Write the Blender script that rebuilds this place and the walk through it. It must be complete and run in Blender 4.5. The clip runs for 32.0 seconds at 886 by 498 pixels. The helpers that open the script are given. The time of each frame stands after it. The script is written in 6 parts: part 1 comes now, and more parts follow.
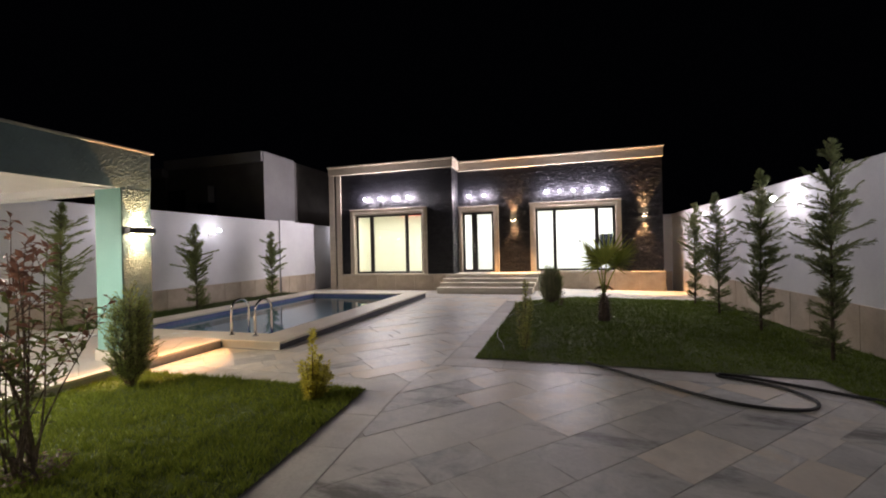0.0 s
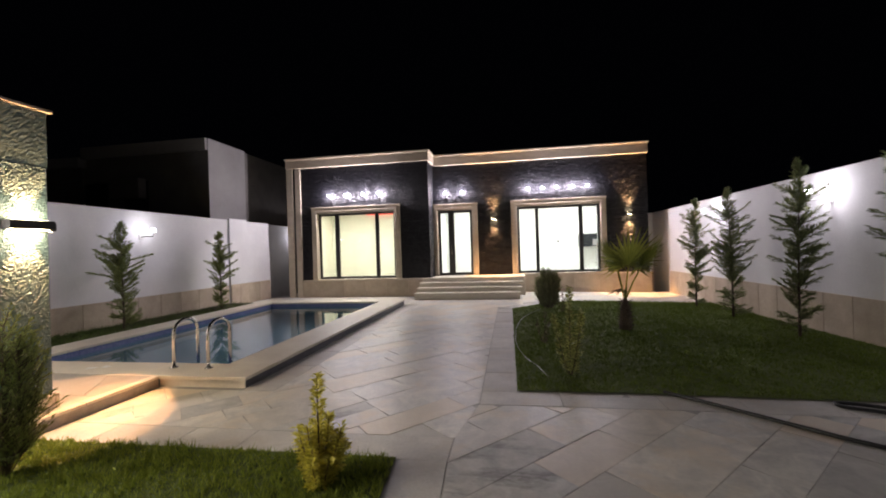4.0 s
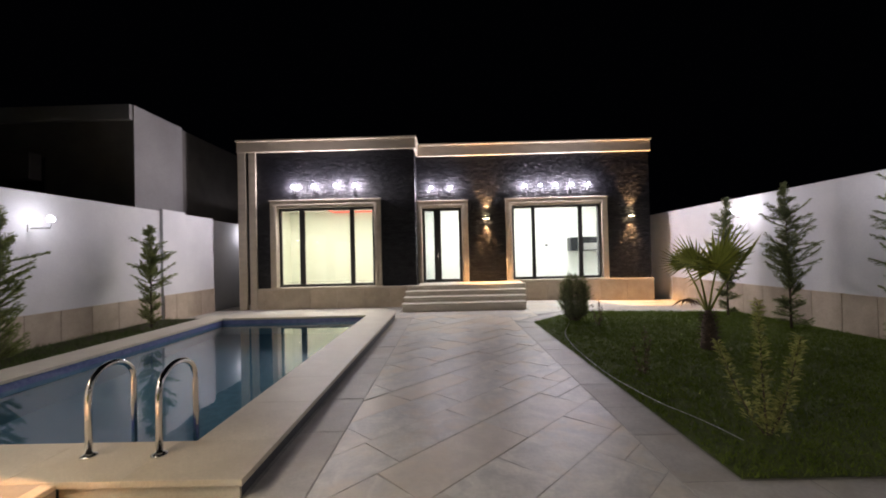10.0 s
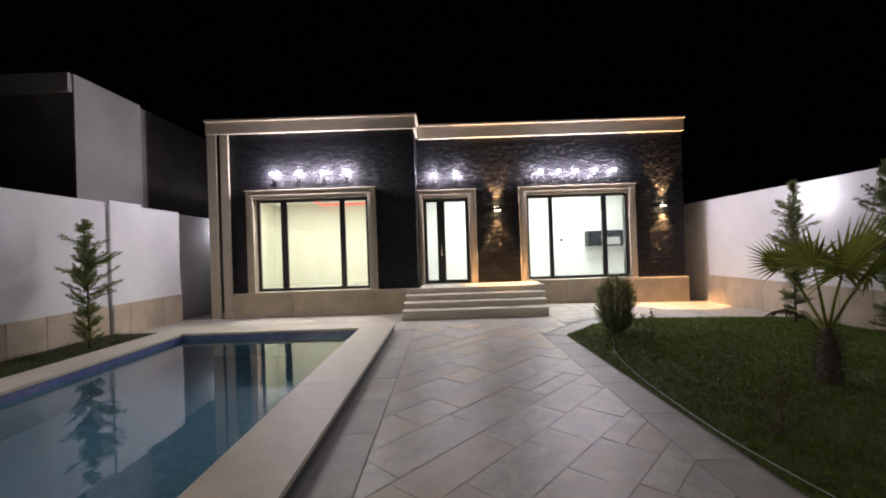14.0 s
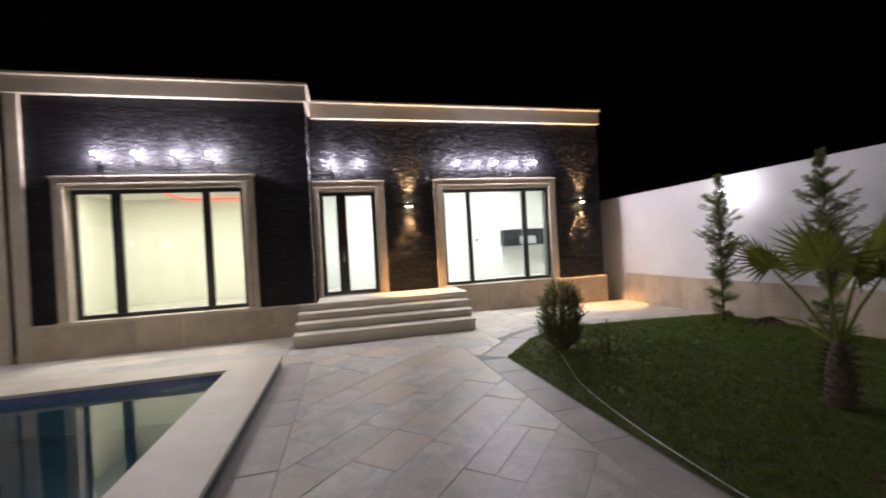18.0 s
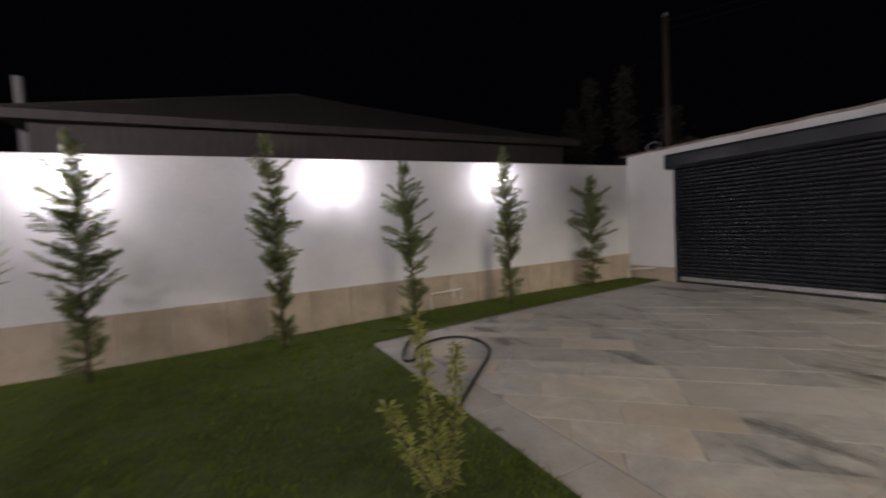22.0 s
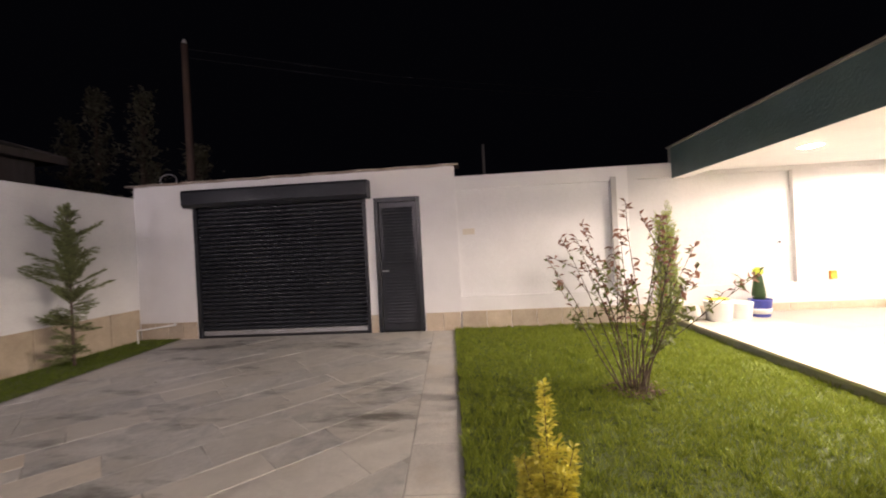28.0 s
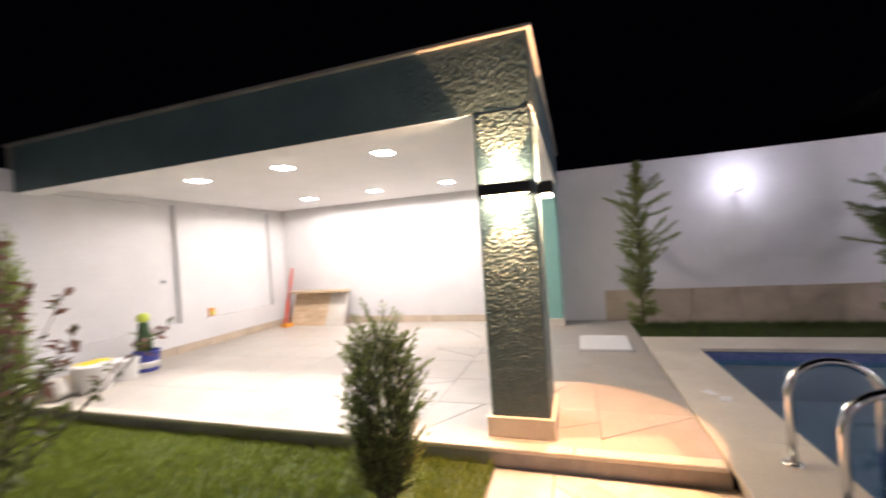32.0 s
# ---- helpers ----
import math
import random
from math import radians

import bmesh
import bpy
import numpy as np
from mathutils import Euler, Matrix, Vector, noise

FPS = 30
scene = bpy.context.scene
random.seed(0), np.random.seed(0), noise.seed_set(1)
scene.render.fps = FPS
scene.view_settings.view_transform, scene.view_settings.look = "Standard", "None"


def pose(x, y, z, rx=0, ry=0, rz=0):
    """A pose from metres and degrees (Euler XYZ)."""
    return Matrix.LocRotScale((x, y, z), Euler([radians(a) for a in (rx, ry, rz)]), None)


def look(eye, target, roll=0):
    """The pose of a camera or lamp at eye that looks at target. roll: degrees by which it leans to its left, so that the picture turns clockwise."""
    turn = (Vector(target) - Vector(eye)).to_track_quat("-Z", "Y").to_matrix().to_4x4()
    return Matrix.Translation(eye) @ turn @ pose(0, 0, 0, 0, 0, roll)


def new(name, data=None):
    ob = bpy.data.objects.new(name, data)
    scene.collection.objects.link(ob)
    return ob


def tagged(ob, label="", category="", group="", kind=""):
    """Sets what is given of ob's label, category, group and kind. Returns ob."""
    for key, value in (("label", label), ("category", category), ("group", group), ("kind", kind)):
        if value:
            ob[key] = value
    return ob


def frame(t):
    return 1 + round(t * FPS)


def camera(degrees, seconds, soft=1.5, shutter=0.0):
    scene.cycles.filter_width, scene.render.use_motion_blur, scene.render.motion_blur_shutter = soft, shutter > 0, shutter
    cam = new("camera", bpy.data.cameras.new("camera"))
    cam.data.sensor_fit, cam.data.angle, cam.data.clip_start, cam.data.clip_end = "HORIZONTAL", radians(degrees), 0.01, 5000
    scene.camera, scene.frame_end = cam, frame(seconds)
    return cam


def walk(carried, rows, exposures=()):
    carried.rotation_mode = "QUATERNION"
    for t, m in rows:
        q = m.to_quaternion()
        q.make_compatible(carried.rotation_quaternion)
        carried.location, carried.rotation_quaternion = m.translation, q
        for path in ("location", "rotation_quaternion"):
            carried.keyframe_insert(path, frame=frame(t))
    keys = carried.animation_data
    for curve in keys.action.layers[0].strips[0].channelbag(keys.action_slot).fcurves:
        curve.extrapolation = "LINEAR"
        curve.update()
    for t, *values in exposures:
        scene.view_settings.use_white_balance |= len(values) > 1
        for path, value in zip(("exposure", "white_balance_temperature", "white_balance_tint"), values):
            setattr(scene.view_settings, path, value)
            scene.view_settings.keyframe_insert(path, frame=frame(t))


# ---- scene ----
cam = camera(95.1, 32.0, soft=1.9, shutter=0.6)
PATH = [
    (0, (0.068, 0.193, 1.463), (-0.487, 2.114, 1.463), -1.3),
    (0.5, (-0.078, 0.286, 1.458), (-0.6, 2.217, 1.469), -1.3),
    (1, (-0.234, 0.426, 1.456), (-0.731, 2.363, 1.475), -1.5),
    (1.5, (-0.394, 0.54, 1.453), (-0.85, 2.487, 1.476), -1.6),
    (2, (-0.555, 0.656, 1.447), (-0.968, 2.613, 1.474), -1.9),
    (2.5, (-0.681, 0.821, 1.445), (-1.079, 2.781, 1.476), -2.0),
    (3, (-0.796, 1.005, 1.456), (-1.156, 2.972, 1.492), -2.1),
    (3.5, (-0.942, 1.143, 1.457), (-1.28, 3.114, 1.464), -2.0),
    (5.5, (-1.544, 1.74, 1.47), (-1.835, 3.719, 1.474), -1.6),
    (6, (-1.717, 1.855, 1.464), (-2.046, 3.828, 1.465), -1.4),
    (6.5, (-1.858, 1.989, 1.442), (-2.194, 3.96, 1.45), -1.2),
    (7, (-2.012, 2.164, 1.433), (-2.312, 4.142, 1.457), -1.1),
    (7.5, (-2.211, 2.271, 1.418), (-2.484, 4.252, 1.437), -1.1),
    (8, (-2.399, 2.361, 1.412), (-2.641, 4.346, 1.414), -1.3),
    (8.5, (-2.49, 2.513, 1.403), (-2.693, 4.503, 1.4), -1.3),
    (9, (-2.556, 2.702, 1.417), (-2.695, 4.697, 1.428), -1.3),
    (9.5, (-2.66, 2.844, 1.403), (-2.754, 4.842, 1.41), -1.4),
    (10, (-2.775, 2.991, 1.395), (-2.8, 4.99, 1.424), -1.4),
    (10.5, (-2.862, 3.15, 1.391), (-2.837, 5.15, 1.407), -1.4),
    (11, (-2.921, 3.341, 1.392), (-2.847, 5.339, 1.456), -1.5),
    (11.5, (-2.962, 3.51, 1.396), (-2.866, 5.507, 1.407), -1.6),
    (12, (-2.991, 3.683, 1.403), (-2.886, 5.68, 1.41), -1.6),
    (12.5, (-2.998, 3.874, 1.416), (-2.902, 5.871, 1.387), -1.7),
    (13, (-2.985, 4.131, 1.434), (-2.926, 6.13, 1.438), -1.7),
    (13.5, (-2.996, 4.376, 1.447), (-2.947, 6.375, 1.435), -1.8),
    (14, (-3.049, 4.599, 1.453), (-3.051, 6.599, 1.459), -1.9),
    (14.5, (-3.104, 4.797, 1.455), (-3.09, 6.797, 1.45), -2.2),
    (16.5, (-3.178, 5.664, 1.47), (-3.114, 7.663, 1.466), -2.5),
    (17, (-3.148, 5.861, 1.475), (-3.04, 7.858, 1.494), -2.6),
    (17.5, (-3.11, 6.051, 1.484), (-2.85, 8.034, 1.483), -2.8),
    (18, (-3.112, 6.263, 1.492), (-2.632, 8.204, 1.484), -3.2),
    (18.5, (-3.078, 6.46, 1.496), (-2.303, 8.303, 1.456), -3.5),
    (19, (-2.972, 6.648, 1.495), (-1.874, 8.319, 1.431), -3.6),
    (19.5, (-2.84, 6.79, 1.486), (-1.416, 8.19, 1.388), -4.1),
    (20.5, (-2.671, 6.873, 1.433), (-0.778, 7.499, 1.269), -4.7),
    (21, (-2.536, 6.909, 1.45), (-0.548, 7.043, 1.278), -4.2),
    (22, (-2.337, 6.921, 1.431), (-0.554, 6.023, 1.318), -3.3),
    (22.5, (-2.296, 7.007, 1.434), (-0.748, 5.743, 1.356), -3.8),
    (23, (-2.309, 7.071, 1.434), (-1.049, 5.519, 1.367), -3.5),
    (23.5, (-2.381, 7.123, 1.43), (-1.392, 5.385, 1.371), -3.2),
    (24, (-2.439, 7.088, 1.418), (-1.635, 5.257, 1.364), -3.0),
    (24.5, (-2.377, 6.998, 1.419), (-1.729, 5.107, 1.364), -3.1),
    (25, (-2.283, 6.891, 1.421), (-1.791, 4.953, 1.357), -3.3),
    (25.5, (-2.216, 6.727, 1.424), (-1.818, 4.768, 1.356), -3.7),
    (27.5, (-2.03, 5.982, 1.408), (-1.833, 3.992, 1.36), -3.1),
    (28, (-1.994, 5.747, 1.406), (-1.842, 3.753, 1.397), -2.9),
    (28.5, (-1.99, 5.571, 1.408), (-2.002, 3.572, 1.365), -2.9),
    (29, (-1.987, 5.377, 1.416), (-2.203, 3.389, 1.391), -3.3),
    (29.5, (-2.027, 5.227, 1.432), (-2.52, 3.289, 1.402), -3.7),
    (30, (-2.126, 5.052, 1.445), (-2.925, 3.219, 1.41), -3.6),
    (30.5, (-2.228, 4.907, 1.412), (-3.376, 3.269, 1.397), -3.7),
    (31, (-2.307, 4.791, 1.41), (-3.744, 3.4, 1.402), -3.7),
    (31.5, (-2.391, 4.651, 1.413), (-4.096, 3.605, 1.414), -3.7),
    (32, (-2.512, 4.598, 1.414), (-4.414, 3.979, 1.419), -3.8),
]
walk(cam, [(t, look(eye, target, roll)) for t, eye, target, roll in PATH],
     [(t, stops, kelvin, tint) for t, stops, kelvin, tint in ((0, 1.05, 6650, 13), (8, 0.93, 6600, 12), (17, 0.8, 6450, 11), (19, 0.82, 6600, 12), (21, 1.42, 6700, 11), (23, 1.92, 6750, 13), (25, 2.12, 6900, 16), (28, 2.22, 7150, 20), (30, 2.0, 7050, 20), (31, 1.65, 6350, 18), (32, 1.3, 6250, 19))])

# ---------------------------------------------------------------- sky and exposure
world = bpy.data.worlds.new("night_sky")
scene.world = world
world.use_nodes = True
wn = world.node_tree
wn.nodes["Background"].inputs[0].default_value = (0.010, 0.011, 0.018, 1)
wn.nodes["Background"].inputs[1].default_value = 0.02


def lamp(name, kind, place, power, colour, target=None, size=0.04, cone=80.0, blend=0.3):
    data = bpy.data.lights.new(name, kind)
    data.energy, data.color = power, colour
    if kind in ("POINT", "SPOT"):
        data.shadow_soft_size = size
    if kind == "SPOT":
        data.spot_size, data.spot_blend = radians(cone), blend
    if kind == "AREA":
        data.size = size
    ob = new(name, data)
    ob.matrix_world = look(place, target) if target else Matrix.Translation(place)
    return ob


COOL = (0.96, 0.88, 1.0)
WARM = (1.0, 0.56, 0.24)
GLOW = (1.0, 0.50, 0.22)
SOFT = (1.0, 0.91, 0.80)
WALL_LAMP_W, SPOT_W, UPDOWN_W, DOWN_W, ROOM_W = 7.0, 42.0, 130.0, 115.0, 102.0

# ---------------------------------------------------------------- materials


def material(name, colour, rough=0.6, metal=0.0, spec=0.5):
    m = bpy.data.materials.new(name)
    m.use_nodes = True
    b = m.node_tree.nodes["Principled BSDF"]
    b.inputs["Base Color"].default_value = (*colour, 1)
    b.inputs["Roughness"].default_value = rough
    b.inputs["Metallic"].default_value = metal
    b.inputs["Specular IOR Level"].default_value = spec
    return m


def node(m, kind, **sockets):
    n = m.node_tree.nodes.new(kind)
    for key, value in sockets.items():
        n.inputs[key.replace("_", " ")].default_value = value
    return n


def wire(m, a, out, b, into):
    m.node_tree.links.new(a.outputs[out], b.inputs[into])


def surface(name, dark, light, scale=6.0, fine=60.0, bump=0.2, depth=0.01, rough=(0.5, 0.8), stretch=(1, 1, 1), per_object=0.0, island=0.0, stain=None, stain_scale=1.2, accent=None, wet=None, metal=0.0, spec=0.5, swirl=0.0):
    """Two tones mixed by coarse noise, fine grain in tone and relief, optional stains and per-piece variation."""
    m = material(name, dark, 0.6, metal, spec)
    t = m.node_tree
    b = t.nodes["Principled BSDF"]
    mp = t.nodes.new("ShaderNodeMapping")
    mp.inputs["Scale"].default_value = stretch
    geo = t.nodes.new("ShaderNodeNewGeometry")
    wire(m, geo, "Position", mp, "Vector")
    n1 = node(m, "ShaderNodeTexNoise", Scale=scale, Detail=5.0, Roughness=0.6, Distortion=swirl)
    n2 = node(m, "ShaderNodeTexNoise", Scale=fine, Detail=3.0, Roughness=0.6)
    if per_object or island:
        # each piece takes its own part of the noise
        info = t.nodes.new("ShaderNodeObjectInfo") if per_object else geo
        sock = "Random" if per_object else "Random Per Island"
        off = node(m, "ShaderNodeVectorMath")
        off.operation = "MULTIPLY_ADD"
        comb = t.nodes.new("ShaderNodeCombineXYZ")
        wire(m, info, sock, comb, "X")
        wire(m, info, sock, comb, "Y")
        wire(m, info, sock, comb, "Z")
        wire(m, comb, 0, off, 0)
        off.inputs[1].default_value = (37.0, 53.0, 71.0)
        wire(m, mp, 0, off, 2)
        wire(m, off, 0, n1, "Vector")
        wire(m, off, 0, n2, "Vector")
    else:
        wire(m, mp, 0, n1, "Vector")
        wire(m, mp, 0, n2, "Vector")
    ramp = t.nodes.new("ShaderNodeValToRGB")
    ramp.color_ramp.elements[0].position, ramp.color_ramp.elements[0].color = 0.32, (*dark, 1)
    ramp.color_ramp.elements[1].position, ramp.color_ramp.elements[1].color = 0.70, (*light, 1)
    wire(m, n1, "Fac", ramp, "Fac")
    out = (ramp, "Color")
    grain = t.nodes.new("ShaderNodeMix")
    grain.data_type, grain.blend_type = "RGBA", "MULTIPLY"
    grain.inputs["Factor"].default_value = 0.35
    gr = t.nodes.new("ShaderNodeValToRGB")
    gr.color_ramp.elements[0].position, gr.color_ramp.elements[0].color = 0.3, (0.6, 0.6, 0.6, 1)
    gr.color_ramp.elements[1].position, gr.color_ramp.elements[1].color = 0.65, (1, 1, 1, 1)
    wire(m, n2, "Fac", gr, "Fac")
    t.links.new(out[0].outputs[out[1]], grain.inputs[6])
    wire(m, gr, "Color", grain, 7)
    last = grain.outputs[2]
    if stain:
        n3 = node(m, "ShaderNodeTexNoise", Scale=stain_scale, Detail=6.0, Roughness=0.65)
        wire(m, geo, "Position", n3, "Vector")
        r3 = t.nodes.new("ShaderNodeValToRGB")
        r3.color_ramp.elements[0].position, r3.color_ramp.elements[0].color = 0.5, (0, 0, 0, 1)
        r3.color_ramp.elements[1].position, r3.color_ramp.elements[1].color = 0.72, (0.8, 0.8, 0.8, 1)
        wire(m, n3, "Fac", r3, "Fac")
        mix = t.nodes.new("ShaderNodeMix")
        mix.data_type = "RGBA"
        wire(m, r3, "Color", mix, 0)
        t.links.new(last, mix.inputs[6])
        mix.inputs[7].default_value = (*stain, 1)
        last = mix.outputs[2]
    if accent and (per_object or island):
        # some pieces are of a warmer stone
        info = t.nodes.new("ShaderNodeObjectInfo") if per_object else geo
        sc = node(m, "ShaderNodeMath")
        sc.operation = "MULTIPLY"
        sc.inputs[1].default_value = 7.31
        wire(m, info, "Random" if per_object else "Random Per Island", sc, 0)
        fr = node(m, "ShaderNodeMath")
        fr.operation = "FRACT"
        wire(m, sc, 0, fr, 0)
        ra = t.nodes.new("ShaderNodeValToRGB")
        ra.color_ramp.elements[0].position, ra.color_ramp.elements[0].color = 0.45, (0, 0, 0, 1)
        ra.color_ramp.elements[1].position, ra.color_ramp.elements[1].color = 1.0, (0.75, 0.75, 0.75, 1)
        wire(m, fr, 0, ra, "Fac")
        mx = t.nodes.new("ShaderNodeMix")
        mx.data_type = "RGBA"
        wire(m, ra, "Color", mx, 0)
        t.links.new(last, mx.inputs[6])
        mx.inputs[7].default_value = (*accent, 1)
        last = mx.outputs[2]
    if wet:
        # dark damp patches with ragged edges
        n4 = node(m, "ShaderNodeTexNoise", Scale=0.75, Detail=8.0, Roughness=0.7)
        mp4 = t.nodes.new("ShaderNodeMapping")
        mp4.inputs["Scale"].default_value = (0.75, 2.2, 1.0)
        mp4.inputs["Rotation"].default_value = (0, 0, 0.25)
        wire(m, geo, "Position", mp4, "Vector")
        wire(m, mp4, 0, n4, "Vector")
        r4 = t.nodes.new("ShaderNodeValToRGB")
        r4.color_ramp.elements[0].position, r4.color_ramp.elements[0].color = 0.53, (1, 1, 1, 1)
        r4.color_ramp.elements[1].position, r4.color_ramp.elements[1].color = 0.64, (*wet, 1)
        wire(m, n4, "Fac", r4, "Fac")
        m4 = t.nodes.new("ShaderNodeMix")
        m4.data_type, m4.blend_type = "RGBA", "MULTIPLY"
        m4.inputs["Factor"].default_value = 1.0
        t.links.new(last, m4.inputs[6])
        wire(m, r4, "Color", m4, 7)
        last = m4.outputs[2]
    if per_object or island:
        info = t.nodes.new("ShaderNodeObjectInfo") if per_object else geo
        hsv = t.nodes.new("ShaderNodeHueSaturation")
        ma = node(m, "ShaderNodeMapRange")
        ma.inputs["To Min"].default_value, ma.inputs["To Max"].default_value = 1 - (per_object or island), 1 + (per_object or island)
        wire(m, info, "Random" if per_object else "Random Per Island", ma, "Value")
        wire(m, ma, 0, hsv, "Value")
        t.links.new(last, hsv.inputs["Color"])
        last = hsv.outputs["Color"]
    t.links.new(last, b.inputs["Base Color"])
    rr = node(m, "ShaderNodeMapRange")
    rr.inputs["To Min"].default_value, rr.inputs["To Max"].default_value = rough
    wire(m, n1, "Fac", rr, "Value")
    wire(m, rr, 0, b, "Roughness")
    if bump:
        bp = node(m, "ShaderNodeBump", Strength=bump, Distance=depth)
        wire(m, n2, "Fac", bp, "Height")
        wire(m, bp, 0, b, "Normal")
    return m


def glowing(name, colour, strength):
    m = material(name, (0.8, 0.8, 0.8))
    b = m.node_tree.nodes["Principled BSDF"]
    b.inputs["Emission Color"].default_value = (*colour, 1)
    b.inputs["Emission Strength"].default_value = strength
    return m


M_WHITE = surface("white_render", (0.74, 0.74, 0.75), (0.82, 0.82, 0.82), 1.5, 90, 0.25, 0.004, (0.8, 0.9))
M_GATEWALL = surface("white_gate_render", (0.74, 0.735, 0.73), (0.80, 0.795, 0.79), 1.2, 80, 0.2, 0.004, (0.8, 0.9), stain=(0.68, 0.67, 0.665), stain_scale=1.7)
M_CEIL = surface("white_ceiling_paint", (0.72, 0.715, 0.71), (0.78, 0.77, 0.76), 2.0, 120, 0.05, 0.002, (0.6, 0.75))
M_SLATE = surface("black_split_stone", (0.007, 0.007, 0.0095), (0.015, 0.015, 0.019), 9, 55, 0.7, 0.015, (0.30, 0.46), stretch=(1, 1, 3.2), spec=0.4)
M_BEIGE = surface("beige_limestone", (0.50, 0.43, 0.33), (0.62, 0.54, 0.42), 2.2, 40, 0.12, 0.003, (0.45, 0.6), stretch=(1, 1, 2.5), island=0.05)
M_PLINTH = surface("tan_limestone_slab", (0.42, 0.34, 0.25), (0.56, 0.47, 0.36), 3.0, 45, 0.15, 0.004, (0.5, 0.7), per_object=0.10)
M_COPING = surface("cream_limestone_coping", (0.62, 0.56, 0.46), (0.73, 0.67, 0.56), 2.5, 60, 0.1, 0.003, (0.4, 0.6), per_object=0.02, stain=(0.58, 0.51, 0.41), stain_scale=2.0)
M_PAVE = surface("riven_paving_stone", (0.46, 0.45, 0.425), (0.74, 0.71, 0.64), 3.4, 30, 0.28, 0.005, (0.30, 0.54), per_object=0.09, stain=(0.64, 0.53, 0.39), stain_scale=1.8, accent=(0.65, 0.55, 0.42), swirl=1.2)
# greyer and darker stones for the gate side of the yard
M_PAVE_GREY = surface("grey_gate_side_paving_stone", (0.36, 0.358, 0.345), (0.60, 0.585, 0.55), 3.4, 30, 0.3, 0.005, (0.38, 0.62), per_object=0.05, stain=(0.46, 0.43, 0.37), stain_scale=1.8, accent=(0.52, 0.49, 0.435), wet=(0.30, 0.295, 0.28), swirl=1.2)
M_PAVE_FAR = surface("riven_paving_stone_far", (0.46, 0.45, 0.42), (0.70, 0.675, 0.615), 3.4, 45, 0.28, 0.005, (0.30, 0.54), island=0.12, stain=(0.62, 0.55, 0.44), stain_scale=1.8, accent=(0.64, 0.57, 0.46), swirl=1.2)
M_BORDER = surface("paving_border_stone", (0.46, 0.44, 0.41), (0.63, 0.60, 0.545), 3.0, 45, 0.3, 0.005, (0.4, 0.65), per_object=0.08, stain=(0.44, 0.38, 0.30), stain_scale=1.6)
M_GROUT = surface("cement_joint", (0.31, 0.30, 0.275), (0.42, 0.40, 0.365), 8, 80, 0.4, 0.004, (0.8, 0.95))
M_TERRACE = surface("cream_terrace_tile", (0.38, 0.355, 0.315), (0.47, 0.44, 0.395), 3.0, 50, 0.06, 0.002, (0.25, 0.45), per_object=0.05, stain=(0.40, 0.34, 0.27), stain_scale=2.2)
M_GREEN = surface("dark_teal_textured_render", (0.078, 0.125, 0.132), (0.112, 0.170, 0.178), 3.0, 60, 0.4, 0.006, (0.34, 0.48), spec=0.5)
M_MINT = surface("mint_green_paint", (0.20, 0.42, 0.37), (0.24, 0.47, 0.41), 1.5, 60, 0.1, 0.002, (0.55, 0.7))
M_GRAPHITE = surface("graphite_metal_paint", (0.014, 0.016, 0.021), (0.020, 0.023, 0.029), 2.0, 90, 0.04, 0.001, (0.26, 0.36), spec=0.4)
M_FRAME = surface("dark_window_frame", (0.020, 0.019, 0.020), (0.030, 0.028, 0.028), 4.0, 90, 0.05, 0.001, (0.3, 0.4))
M_CHROME = material("polished_steel", (0.75, 0.75, 0.76), 0.12, 1.0)
M_ALU = material("grey_aluminium", (0.55, 0.55, 0.56), 0.4, 0.8)
M_LAMPBODY = material("black_lamp_metal", (0.02, 0.02, 0.02), 0.4, 0.3)
M_WHITEPLASTIC = material("white_plastic", (0.75, 0.75, 0.73), 0.45)
M_SOIL = surface("garden_soil", (0.035, 0.026, 0.018), (0.075, 0.055, 0.038), 14, 60, 0.8, 0.02, (0.9, 1.0))
M_TURF = surface("turf_base", (0.060, 0.088, 0.018), (0.105, 0.135, 0.028), 7, 60, 0.8, 0.02, (0.8, 0.95))
# one grass in two tones: terrace light and the east side's dimness are coloured in
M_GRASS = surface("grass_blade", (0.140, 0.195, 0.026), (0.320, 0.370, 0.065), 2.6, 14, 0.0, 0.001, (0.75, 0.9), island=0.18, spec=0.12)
M_GRASS_DIM = surface("dim_lit_grass_blade", (0.075, 0.120, 0.018), (0.210, 0.270, 0.048), 2.6, 14, 0.0, 0.001, (0.75, 0.9), island=0.22, spec=0.12)
# same white render, its colour lowered to offset the strong downlights
M_TERRWALL = surface("white_render_toned_for_downlights", (0.58, 0.575, 0.57), (0.65, 0.64, 0.635), 1.4, 80, 0.2, 0.004, (0.8, 0.9))
M_WEED = surface("dull_ground_cover_blade", (0.060, 0.100, 0.028), (0.120, 0.160, 0.045), 3.0, 12, 0.0, 0.001, (0.75, 0.9), island=0.35, spec=0.15)
M_POOL = surface("blue_pool_mosaic", (0.066, 0.17, 0.245), (0.105, 0.24, 0.325), 10, 40, 0.1, 0.002, (0.15, 0.3))
M_BAND = surface("violet_blue_mosaic_band", (0.10, 0.13, 0.30), (0.20, 0.24, 0.45), 22, 50, 0.1, 0.002, (0.15, 0.3))
M_ROOM1 = surface("cream_room_paint", (0.80, 0.82, 0.70), (0.84, 0.85, 0.74), 1.0, 60, 0.02, 0.001, (0.6, 0.8))
M_ROOM2 = surface("white_room_paint", (0.78, 0.79, 0.76), (0.82, 0.83, 0.80), 1.0, 60, 0.02, 0.001, (0.6, 0.8))
